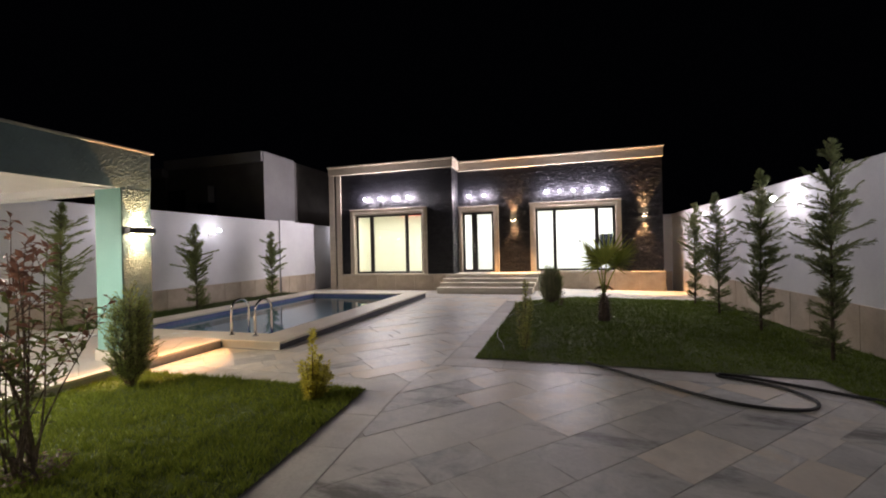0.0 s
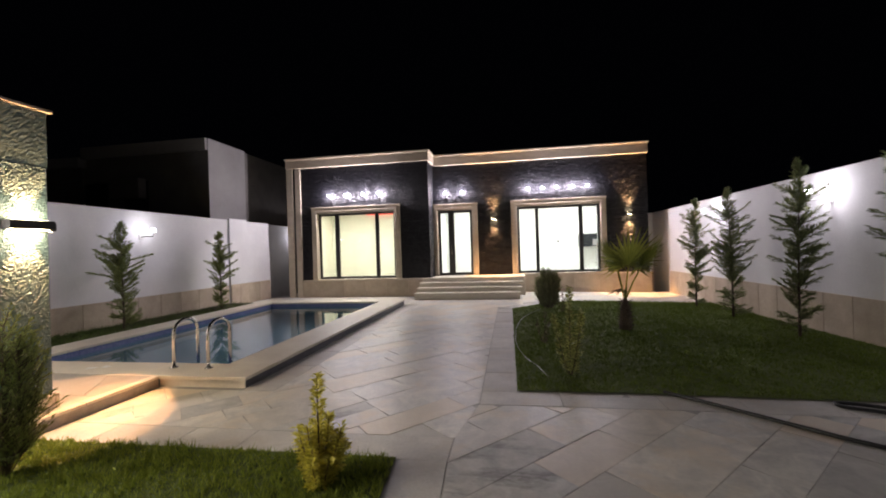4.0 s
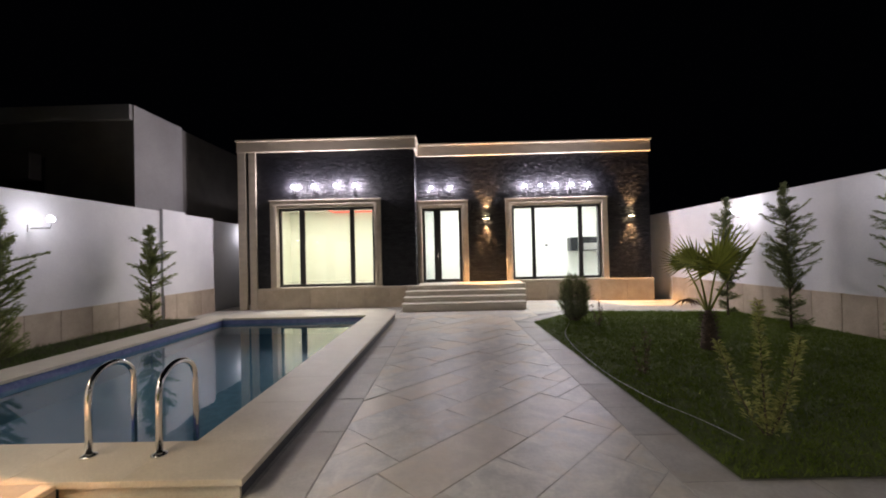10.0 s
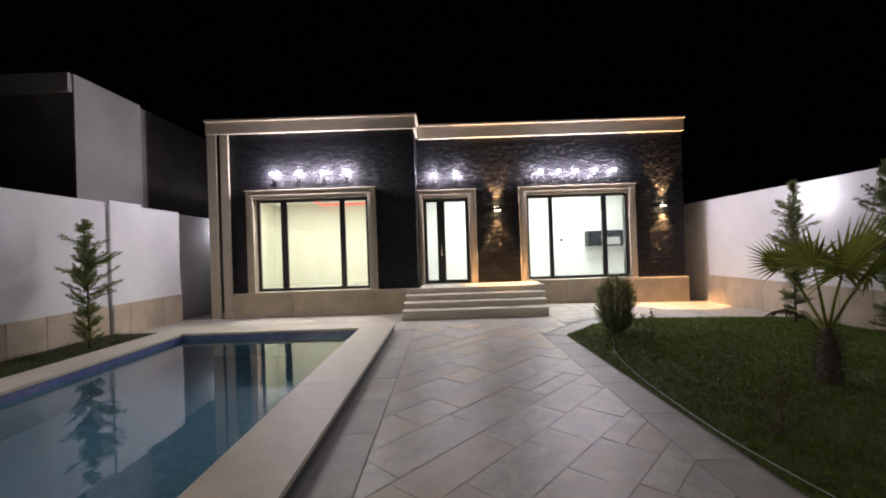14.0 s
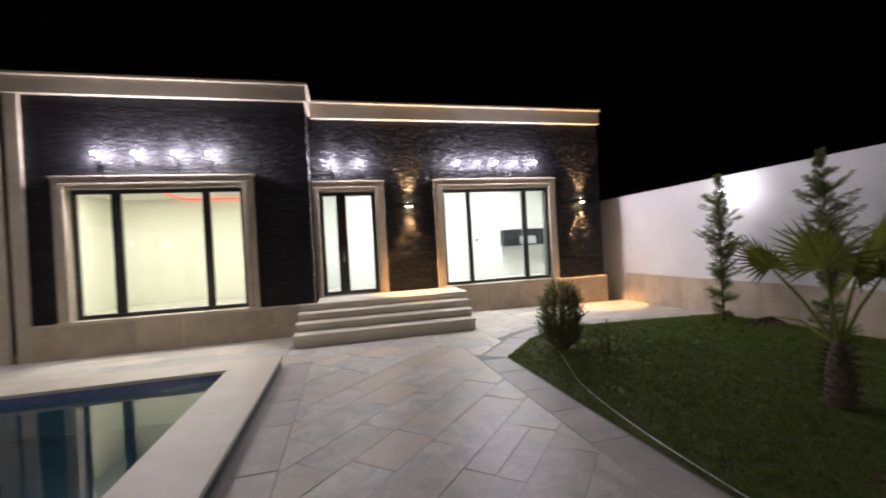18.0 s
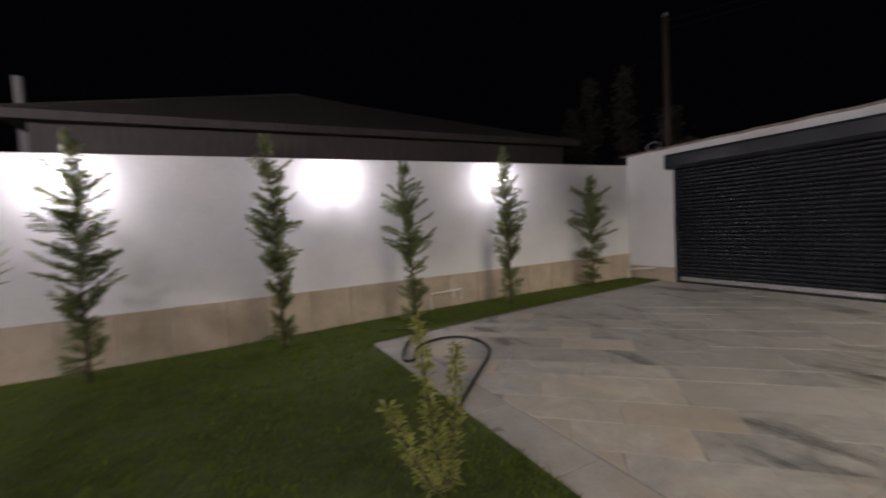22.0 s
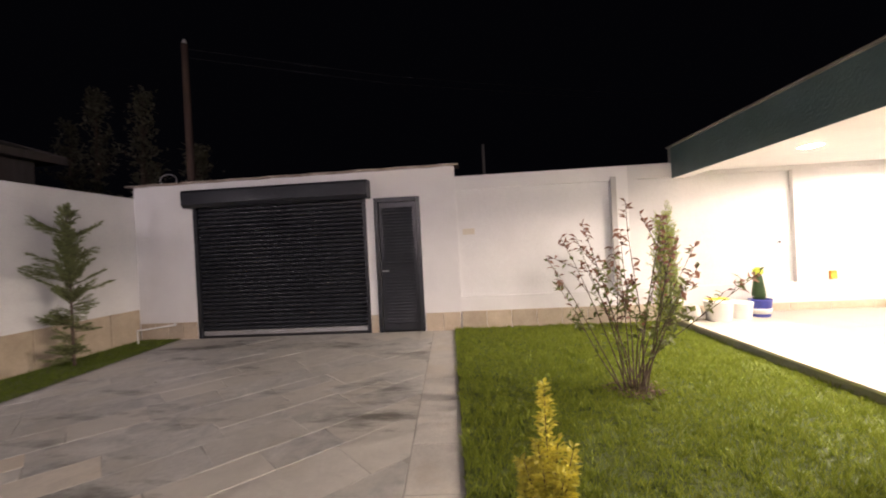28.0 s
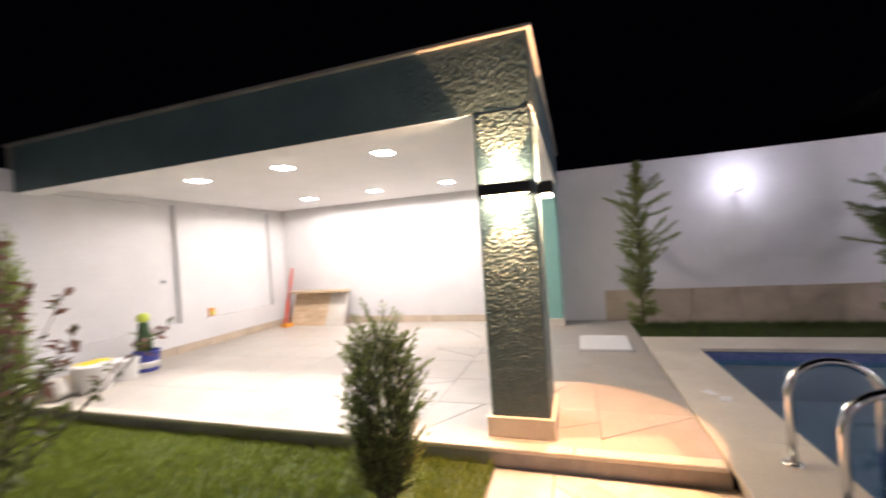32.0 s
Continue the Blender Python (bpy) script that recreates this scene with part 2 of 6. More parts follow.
M_ROOMFLOOR = surface("pale_room_floor_tile", (0.55, 0.53, 0.50), (0.62, 0.60, 0.56), 2.0, 60, 0.02, 0.001, (0.15, 0.3))
M_BARK = surface("grey_brown_bark", (0.07, 0.05, 0.035), (0.15, 0.11, 0.08), 18, 70, 0.8, 0.01, (0.8, 0.95))
M_RUBBER = material("black_hose_rubber", (0.015, 0.015, 0.016), 0.45)
M_BULB_COOL = glowing("cool_white_bulb", (0.86, 0.90, 1.0), 14.0)
M_BULB_WARM = glowing("warm_lamp_lens", (1.0, 0.78, 0.45), 50.0)
M_DOWNLIGHT = glowing("downlight_lens", (1.0, 0.95, 0.85), 60.0)
M_RED_STRIP = glowing("red_led_strip", (1.0, 0.13, 0.09), 0.9)
M_RED_STRIP.node_tree.nodes["Principled BSDF"].inputs["Base Color"].default_value = (0.5, 0.03, 0.02, 1)


def translucent(m, share):
    # some light passes through a leaf
    t = m.node_tree
    bs = t.nodes["Principled BSDF"]
    colour = bs.inputs["Base Color"].links[0].from_socket
    tr = t.nodes.new("ShaderNodeBsdfTranslucent")
    t.links.new(colour, tr.inputs["Color"])
    mix = t.nodes.new("ShaderNodeMixShader")
    mix.inputs[0].default_value = share
    t.links.new(bs.outputs[0], mix.inputs[1])
    t.links.new(tr.outputs[0], mix.inputs[2])
    t.links.new(mix.outputs[0], t.nodes["Material Output"].inputs["Surface"])
    return m


def leafy(name, a, b, rough=0.5):
    return translucent(surface(name, a, b, 5.0, 40, 0.0, 0.001, (rough, rough + 0.15), island=0.35), 0.35)


translucent(M_GRASS, 0.3)
translucent(M_GRASS_DIM, 0.3)


M_CONIFER = leafy("dull_conifer_green", (0.150, 0.180, 0.070), (0.265, 0.300, 0.130))
M_CONIFER2 = leafy("fresh_conifer_green", (0.185, 0.235, 0.070), (0.300, 0.345, 0.120))
M_YELLOWLEAF = leafy("variegated_yellow_leaf", (0.60, 0.54, 0.06), (0.86, 0.80, 0.20))
M_PALELEAF = leafy("pale_green_yellow_leaf", (0.33, 0.36, 0.10), (0.54, 0.54, 0.20))
M_THUJA = leafy("thuja_yellow_green", (0.20, 0.27, 0.05), (0.36, 0.42, 0.09))
M_REDLEAF = leafy("reddish_bronze_leaf", (0.16, 0.075, 0.055), (0.28, 0.145, 0.095), 0.35)
M_GREENLEAF = leafy("glossy_green_leaf", (0.090, 0.115, 0.028), (0.180, 0.200, 0.060), 0.35)
M_BOXLEAF = leafy("deep_green_leaf", (0.030, 0.070, 0.022), (0.065, 0.125, 0.042), 0.4)
M_PALM = leafy("palm_green", (0.150, 0.185, 0.030), (0.290, 0.310, 0.060))
M_DRY = leafy("dry_brown_leaf", (0.10, 0.065, 0.04), (0.20, 0.13, 0.08))


def glass(name, tint, rough=0.0):
    m = material(name, tint, rough)
    b = m.node_tree.nodes["Principled BSDF"]
    b.inputs["Transmission Weight"].default_value = 1.0
    b.inputs["IOR"].default_value = 1.45
    return m


M_GLASS = glass("window_glass", (0.97, 0.99, 0.97))
M_WATER = glass("pool_water", (0.80, 0.93, 0.95))
M_WATER.node_tree.nodes["Principled BSDF"].inputs["IOR"].default_value = 1.52
_wb = node(M_WATER, "ShaderNodeBump", Strength=0.025, Distance=0.02)
_wnz = node(M_WATER, "ShaderNodeTexNoise", Scale=5.0, Detail=2.0)
_wg = M_WATER.node_tree.nodes.new("ShaderNodeNewGeometry")
wire(M_WATER, _wg, "Position", _wnz, "Vector")
wire(M_WATER, _wnz, "Fac", _wb, "Height")
wire(M_WATER, _wb, 0, M_WATER.node_tree.nodes["Principled BSDF"], "Normal")

# ---------------------------------------------------------------- mesh building


class Mesh:
    """Collects faces; done() links them as one mesh object."""

    def __init__(self):
        self.v, self.f, self.smooth = [], [], False

    def add(self, verts, faces):
        o = len(self.v)
        self.v.extend(tuple(p) for p in verts)
        self.f.extend(tuple(i + o for i in q) for q in faces)
        return self

    def box(self, x0, x1, y0, y1, z0, z1, bevel=0.0):
        x0, x1, y0, y1, z0, z1 = min(x0, x1), max(x0, x1), min(y0, y1), max(y0, y1), min(z0, z1), max(z0, z1)
        if bevel <= 0:
            return self.add([(x, y, z) for z in (z0, z1) for y in (y0, y1) for x in (x0, x1)],
                            [(0, 2, 3, 1), (4, 5, 7, 6), (0, 1, 5, 4), (2, 6, 7, 3), (0, 4, 6, 2), (1, 3, 7, 5)])
        bm = bmesh.new()
        bmesh.ops.create_cube(bm, size=1.0, matrix=Matrix.Translation(((x0 + x1) / 2, (y0 + y1) / 2, (z0 + z1) / 2)) @ Matrix.Diagonal((x1 - x0, y1 - y0, z1 - z0, 1)))
        bevel = min(bevel, 0.45 * min(x1 - x0, y1 - y0, z1 - z0))
        bmesh.ops.bevel(bm, geom=bm.edges[:], offset=bevel, segments=2 if bevel > 0.008 else 1, affect="EDGES", profile=0.5)
        bm.verts.index_update()
        self.add([p.co.copy() for p in bm.verts], [[p.index for p in q.verts] for q in bm.faces])
        bm.free()
        return self

    def slab(self, poly, z0, z1, chamfer=0.005, height=None):
        """A flat stone: polygon seen from above, chamfered top edge, sides. height(x, y) adds the ground's slope."""
        h = height or (lambda x, y: 0.0)
        cx, cy = sum(p[0] for p in poly) / len(poly), sum(p[1] for p in poly) / len(poly)
        inner = []
        for x, y in poly:
            d = max(math.hypot(x - cx, y - cy), 1e-4)
            k = max(0.3, 1 - chamfer * 1.4 / d)
            inner.append((cx + (x - cx) * k, cy + (y - cy) * k))
        n = len(poly)
        v = [(x, y, z0 + h(x, y)) for x, y in poly] + [(x, y, z1 - chamfer * 0.7 + h(x, y)) for x, y in poly] + [(x, y, z1 + h(x, y)) for x, y in inner]
        f = [tuple(range(2 * n, 3 * n))]
        for i in range(n):
            j = (i + 1) % n
            f += [(i, j, n + j, n + i), (n + i, n + j, 2 * n + j, 2 * n + i)]
        return self.add(v, f)

    def tube(self, points, radius, sides=8, closed_ends=True):
        pts = [Vector(p) for p in points]
        rs = radius if isinstance(radius, (list, tuple)) else [radius] * len(pts)
        o = len(self.v)
        up = Vector((0.123, 0.217, 0.97)).normalized()
        for i, p in enumerate(pts):
            d = (pts[min(i + 1, len(pts) - 1)] - pts[max(i - 1, 0)])
            d = d.normalized() if d.length > 1e-9 else Vector((0, 0, 1))
            a = d.cross(up if abs(d.dot(up)) < 0.95 else Vector((1, 0, 0))).normalized()
            b = d.cross(a)
            for k in range(sides):
                t = 2 * math.pi * k / sides
                self.v.append(tuple(p + (a * math.cos(t) + b * math.sin(t)) * rs[i]))
        for i in range(len(pts) - 1):
            for k in range(sides):
                k2 = (k + 1) % sides
                self.f.append((o + i * sides + k, o + i * sides + k2, o + (i + 1) * sides + k2, o + (i + 1) * sides + k))
        if closed_ends:
            self.f.append(tuple(o + k for k in range(sides - 1, -1, -1)))
            self.f.append(tuple(o + (len(pts) - 1) * sides + k for k in range(sides)))
        return self

    def lathe(self, centre, profile, sides=24, axis="z"):
        """A turned shape: profile of (radius, height) pairs round an axis through centre."""
        o = len(self.v)
        c = Vector(centre)
        for r, h in profile:
            for k in range(sides):
                t = 2 * math.pi * k / sides
                a, b = r * math.cos(t), r * math.sin(t)
                p = {"z": (a, b, h), "y": (a, h, b), "x": (h, a, b)}[axis]
                self.v.append(tuple(c + Vector(p)))
        for i in range(len(profile) - 1):
            for k in range(sides):
                k2 = (k + 1) % sides
                self.f.append((o + i * sides + k, o + i * sides + k2, o + (i + 1) * sides + k2, o + (i + 1) * sides + k))
        self.f.append(tuple(o + k for k in range(sides - 1, -1, -1)))
        self.f.append(tuple(o + (len(profile) - 1) * sides + k for k in range(sides)))
        return self

    def done(self, name, mat, parent=None, label="", smooth=False, kind="", category="", group="", normals=True):
        me = bpy.data.meshes.new(name)
        me.from_pydata(self.v, [], self.f)
        me.materials.append(mat)
        if normals:
            bm = bmesh.new()
            bm.from_mesh(me)
            bmesh.ops.recalc_face_normals(bm, faces=bm.faces)
            bm.to_mesh(me)
            bm.free()
        if smooth or self.smooth:
            me.polygons.foreach_set("use_smooth", [True] * len(me.polygons))
        ob = new(name, me)
        if parent is not None:
            ob.parent = parent
            ob.matrix_parent_inverse = parent.matrix_world.inverted()
        return tagged(ob, label, category, group, kind)


def empty(name, place, label, category, group="", kind=""):
    ob = new(name)
    ob.location = place
    ob.empty_display_size = 0.1
    bpy.context.view_layer.update()
    return tagged(ob, label, category, group, kind)


def clip(poly, region):
    """The part of a convex polygon inside a convex region given anticlockwise."""
    out = list(poly)
    for i in range(len(region)):
        (ax, ay), (bx, by) = region[i], region[(i + 1) % len(region)]
        src, out = out, []
        for j in range(len(src)):
            p, q = src[j], src[(j + 1) % len(src)]
            sp = (bx - ax) * (p[1] - ay) - (by - ay) * (p[0] - ax)
            sq = (bx - ax) * (q[1] - ay) - (by - ay) * (q[0] - ax)
            if sp >= 0:
                out.append(p)
            if sp * sq < 0:
                k = sp / (sp - sq)
                out.append((p[0] + (q[0] - p[0]) * k, p[1] + (q[1] - p[1]) * k))
        if len(out) < 3:
            return []
    return out


def area(poly):
    return abs(sum(p[0] * q[1] - q[0] * p[1] for p, q in zip(poly, poly[1:] + poly[:1]))) / 2


def smooth01(a, b, x):
    t = min(1.0, max(0.0, (x - a) / (b - a)))
    return t * t * (3 - 2 * t)


def ground_z(x, y):
    """The yard falls gently towards the house and the far side wall."""
    return -0.006 * max(0.0, y - 5.3) - 0.022 * max(0.0, x) * smooth01(2.0, 8.0, y)

# ---------------------------------------------------------------- plan
LEFT_X, RIGHT_X, GATE_Y = -9.45, 4.05, -1.10
MAIN_Y, BLOCK_Y = 15.50, 14.55
HOUSE_L, SPLIT_X, HOUSE_R = -8.76, -3.71, 3.47
PLINTH = 0.55
TERRACE_Z, TERRACE_X = 0.125, -5.08
POOL = (-7.74, -4.56, 5.83, 11.80)
COPING = (-8.27, -4.00, 5.34, 12.33)
WATER_Z = 0.01

# ground: one sheet to the horizon, with the pool cut out
g = Mesh()
xs, ys = [-300, -9.3, POOL[0] - 0.1, POOL[1] + 0.1, 4.0, 300], [-300, -1.0, POOL[2] - 0.1, POOL[3] + 0.1, 16, 300]
for i in range(5):
    for j in range(5):
        if (i, j) != (2, 2):
            g.add([(xs[i], ys[j], -0.30), (xs[i + 1], ys[j], -0.30), (xs[i + 1], ys[j + 1], -0.30), (xs[i], ys[j + 1], -0.30)], [(0, 1, 2, 3)])
g.done("ground", M_SOIL, kind="structure", label="bare dark earth round the walled yard", category="ground")


def sheet(m, x0, x1, y0, y1, z, n=10):
    nx, ny = max(1, int((x1 - x0) / 0.8)), max(1, int((y1 - y0) / 0.8))
    for i in range(nx):
        for j in range(ny):
            a, b = x0 + (x1 - x0) * i / nx, x0 + (x1 - x0) * (i + 1) / nx
            c, d = y0 + (y1 - y0) * j / ny, y0 + (y1 - y0) * (j + 1) / ny
            m.add([(x, y, z + ground_z(x, y)) for x, y in ((a, c), (b, c), (b, d), (a, d))], [(0, 1, 2, 3)])


bed = Mesh()
sheet(bed, -5.1, RIGHT_X, GATE_Y, 5.38, -0.003)
sheet(bed, -4.06, RIGHT_X, 5.38, 15.6, -0.003)
sheet(bed, LEFT_X, -4.10, 12.28, 15.6, -0.003)
bed.done("paving_bed", M_GROUT, kind="structure", label="grey cement bed showing in the paving joints", category="pavement")

# ---------------------------------------------------------------- house shell


def relief_front(name, x0, x1, z0, z1, y, holes, seed, label, side=None, amount=1.0):
    """Split-stone facing: small courses of stone standing out by uneven depths, with the openings left free."""
    rnd = random.Random(seed)
    m = Mesh()
    z = z0
    while z < z1 - 1e-6:
        h = min(rnd.uniform(0.014, 0.032), z1 - z)
        if z1 - z - h < 0.015:
            h = z1 - z
        x = x0
        while x < x1 - 1e-6:
            w = min(rnd.uniform(0.04, 0.13), x1 - x)
            if x1 - x - w < 0.04:
                w = x1 - x
            spans = [(x, x + w)]
            for a, b, c, d in holes:
                if z + h > c + 1e-4 and z < d - 1e-4:
                    nxt = []
                    for s, e in spans:
                        if e <= a or s >= b:
                            nxt.append((s, e))
                        else:
                            if s < a:
                                nxt.append((s, a))
                            if e > b:
                                nxt.append((b, e))
                    spans = nxt
            d0, d1 = 0.020 * amount * rnd.random() ** 1.6, 0.020 * amount * rnd.random() ** 1.6
            t = rnd.uniform(-0.007, 0.006) * amount
            # broken upper and lower edges lean back
            za, zb = z + h * 0.38 * rnd.random() ** 2, z + h - h * 0.38 * rnd.random() ** 2
            for s, e in spans:
                if e - s < 0.004:
                    continue
                if side:
                    q = [(side, s, z), (side, e, z), (side, e, z + h), (side, s, z + h)]
                    o = [(side + d0, s, za), (side + d1, e, za), (side + d1 + t, e, zb), (side + d0 + t, s, zb)]
                else:
                    q = [(s, y, z), (e, y, z), (e, y, z + h), (s, y, z + h)]
                    o = [(s, y - d0 - 0.008, za), (e, y - d1 - 0.008, za), (e, y - d1 - t - 0.008, zb), (s, y - d0 - t - 0.008, zb)]
                m.add(q + o, [(4, 5, 6, 7), (0, 1, 5, 4), (1, 2, 6, 5), (2, 3, 7, 6), (3, 0, 4, 7)])
            x += w
        z += h
    return m.done(name, M_SLATE, kind="structure", label=label, category="wall")


def wall_with_holes(m, x0, x1, y0, y1, z0, z1, holes):
    """A wall along x between two y planes, cut into boxes round its openings."""
    cuts = sorted({x0, x1, *[a for h in holes for a in h[:2]]})
    for a, b in zip(cuts, cuts[1:]):
        mid = (a + b) / 2
        free = sorted((h[2], h[3]) for h in holes if h[0] < mid < h[1])
        z = z0
        for c, d in free:
            if c > z + 1e-6:
                m.box(a, b, y0, y1, z, c)
            z = d
        if z < z1 - 1e-6:
            m.box(a, b, y0, y1, z, z1)


W1 = (-7.66, -4.86, 0.57, 2.84)
DOOR = (-3.57, -2.33, 0.56, 2.85)
W2 = (-0.79, 1.95, 0.58, 2.86)
m = Mesh()
wall_with_holes(m, HOUSE_L + 0.05, SPLIT_X, BLOCK_Y + 0.02, BLOCK_Y + 0.30, -0.2, 4.45, [W1])
m.done("wall_house_block", M_GROUT, kind="structure", label="masonry wall core of the projecting house block", category="wall")
m = Mesh()
wall_with_holes(m, SPLIT_X, HOUSE_R - 0.02, MAIN_Y + 0.02, MAIN_Y + 0.30, -0.2, 4.5, [DOOR, W2])
m.done("wall_house_main", M_GROUT, kind="structure", label="masonry wall core of the house front", category="wall")
m = Mesh()
m.box(HOUSE_L + 0.05, HOUSE_L + 0.30, BLOCK_Y + 0.30, 23, -0.2, 4.5)
m.box(HOUSE_R - 0.3, HOUSE_R - 0.02, MAIN_Y + 0.30, 23, -0.2, 4.5)
m.box(SPLIT_X - 0.28, SPLIT_X - 0.0, BLOCK_Y + 0.30, MAIN_Y + 0.02, -0.2, 4.5)
m.box(HOUSE_L + 0.05, HOUSE_R - 0.02, 23.0, 23.25, -0.2, 4.5)
m.done("wall_house_sides", M_GROUT, kind="structure", label="plain side and rear walls of the house", category="wall")
Mesh().box(HOUSE_L + 0.31, SPLIT_X - 0.29, BLOCK_Y + 0.31, 22.99, 4.3, 4.45).box(SPLIT_X - 0.288, HOUSE_R - 0.31, MAIN_Y + 0.31, 22.99, 4.3, 4.45).done("roof_slab", M_GROUT, kind="structure", label="flat concrete roof slab behind the parapet", category="roof")

SURR = 0.19
relief_front("stone_facing_block", HOUSE_L + 0.50, SPLIT_X + 0.02, PLINTH, 4.49, BLOCK_Y + 0.018, [(W1[0] - SURR, W1[1] + SURR, W1[2] - 0.1, W1[3] + SURR)], 3, "black split-stone facing with rough ledges on the house block", amount=0.45)
relief_front("stone_facing_main", SPLIT_X, HOUSE_R - 0.02, PLINTH, 4.45, MAIN_Y + 0.018, [(DOOR[0] - SURR, DOOR[1] + SURR, DOOR[2] - 0.1, DOOR[3] + SURR), (W2[0] - SURR, W2[1] + SURR, W2[2] - 0.1, W2[3] + SURR)], 5, "black split-stone facing with rough ledges on the house front")
relief_front("stone_facing_return", BLOCK_Y + 0.02, MAIN_Y, PLINTH, 4.49, 0, [], 7, "black split-stone facing on the return between block and front", side=SPLIT_X)

# limestone dressings: parapets, framing bands, plinths
def mouldings(name, pieces, label, mat=M_BEIGE, bevel=0.012):
    m = Mesh()
    for p in pieces:
        m.box(*p, bevel=bevel)
    return m.done(name, mat, kind="structure", label=label, category="trim")


mouldings("parapet_block", [(HOUSE_L - 0.01, SPLIT_X + 0.07, BLOCK_Y - 0.07, BLOCK_Y + 0.3, 4.46, 4.76), (HOUSE_L - 0.04, SPLIT_X + 0.10, BLOCK_Y - 0.11, BLOCK_Y + 0.32, 4.76, 4.82),
                            (SPLIT_X - 0.25, SPLIT_X + 0.07, BLOCK_Y + 0.302, MAIN_Y - 0.09, 4.46, 4.76), (SPLIT_X - 0.25, SPLIT_X + 0.10, BLOCK_Y + 0.322, MAIN_Y - 0.13, 4.76, 4.82)],
          "beige limestone parapet band with a thin coping on the block")
mouldings("parapet_main", [(SPLIT_X + 0.075, HOUSE_R + 0.01, MAIN_Y - 0.08, MAIN_Y + 0.3, 4.44, 4.77), (SPLIT_X + 0.105, HOUSE_R + 0.04, MAIN_Y - 0.12, MAIN_Y + 0.32, 4.77, 4.83)],
          "beige limestone parapet band with a thin coping on the house front")
mouldings("corner_pilaster", [(HOUSE_L, HOUSE_L + 0.235, BLOCK_Y - 0.05, BLOCK_Y + 0.28, -0.1, 4.458)], "beige limestone corner pilaster of the house")
mouldings("frame_band", [(HOUSE_L + 0.315, HOUSE_L + 0.52, BLOCK_Y - 0.05, BLOCK_Y + 0.018, -0.1, 4.458)], "beige limestone upright band framing the black stone")
mouldings("shadow_gap", [(HOUSE_L + 0.237, HOUSE_L + 0.313, BLOCK_Y + 0.005, BLOCK_Y + 0.018, 0.1, 4.45)], "dark recessed groove between two limestone uprights", M_FRAME, 0.0)


def plinth_run(name, x0, x1, y, z1, n, label):
    base = Mesh().box(x0, x1, y, y + 0.06, -0.2, z1 - 0.045).done(name, M_GROUT, kind="structure", label=label, category="plinth")
    w = (x1 - x0) / n
    for i in range(n):
        Mesh().box(x0 + i * w + 0.002, x0 + (i + 1) * w - 0.002, y - 0.02, y - 0.001, -0.15, z1 - 0.05, 0.003).done("slab", M_PLINTH, base)
    Mesh().box(x0 - 0.005, x1 + 0.005, y - 0.035, y + 0.05, z1 - 0.043, z1, 0.008).done("cap", M_BEIGE, base, "thin limestone cap strip")


plinth_run("plinth_block", HOUSE_L + 0.53, SPLIT_X + 0.02, BLOCK_Y - 0.045, PLINTH, 6, "tan limestone plinth along the projecting block")
plinth_run("plinth_main", -0.60, HOUSE_R + 0.02, MAIN_Y - 0.045, PLINTH, 5, "tan limestone plinth under the large window")

# ---------------------------------------------------------------- windows and door


def surround(name, hole, y, sill, label):
    x0, x1, z0, z1 = hole
    s = empty(name, ((x0 + x1) / 2, y, z0), label, "window surround", kind="structure")
    lo = z0 if sill else z0 - 0.01
    for a, b in ((x0 - SURR, x0 - 0.0), (x1 + 0.0, x1 + SURR)):
        Mesh().box(a, b, y - 0.05, y + 0.02, lo, z1, 0.010).done("jamb_stone", M_BEIGE, s)
        inner = (a + 0.10, b) if a < x0 - 0.05 else (a, b - 0.10)
        Mesh().box(inner[0], inner[1], y - 0.078, y - 0.051, lo, z1 + 0.06, 0.008).done("jamb_moulding", M_BEIGE, s)
    Mesh().box(x0 - SURR, x1 + SURR, y - 0.05, y + 0.02, z1 + 0.001, z1 + SURR, 0.010).done("lintel_stone", M_BEIGE, s)
    Mesh().box(x0 - 0.085, x1 + 0.085, y - 0.078, y - 0.051, z1 + 0.061, z1 + 0.10, 0.008).done("lintel_moulding", M_BEIGE, s)
    Mesh().box(x0 - SURR - 0.02, x1 + SURR + 0.02, y - 0.085, y + 0.02, z1 + SURR + 0.001, z1 + SURR + 0.035, 0.010).done("lintel_cap", M_BEIGE, s)
    if sill:
        Mesh().box(x0 - SURR - 0.01, x1 + SURR + 0.01, y - 0.09, y + 0.25, z0 - 0.035, z0 - 0.001, 0.010).done("sill", M_BEIGE, s)
    # reveals inside the opening
    for a, b in ((x0 - 0.0, x0 + 0.012), (x1 - 0.012, x1)):
        Mesh().box(a, b, y + 0.021, y + 0.30, z0, z1, 0.0).done("reveal", M_BEIGE, s)


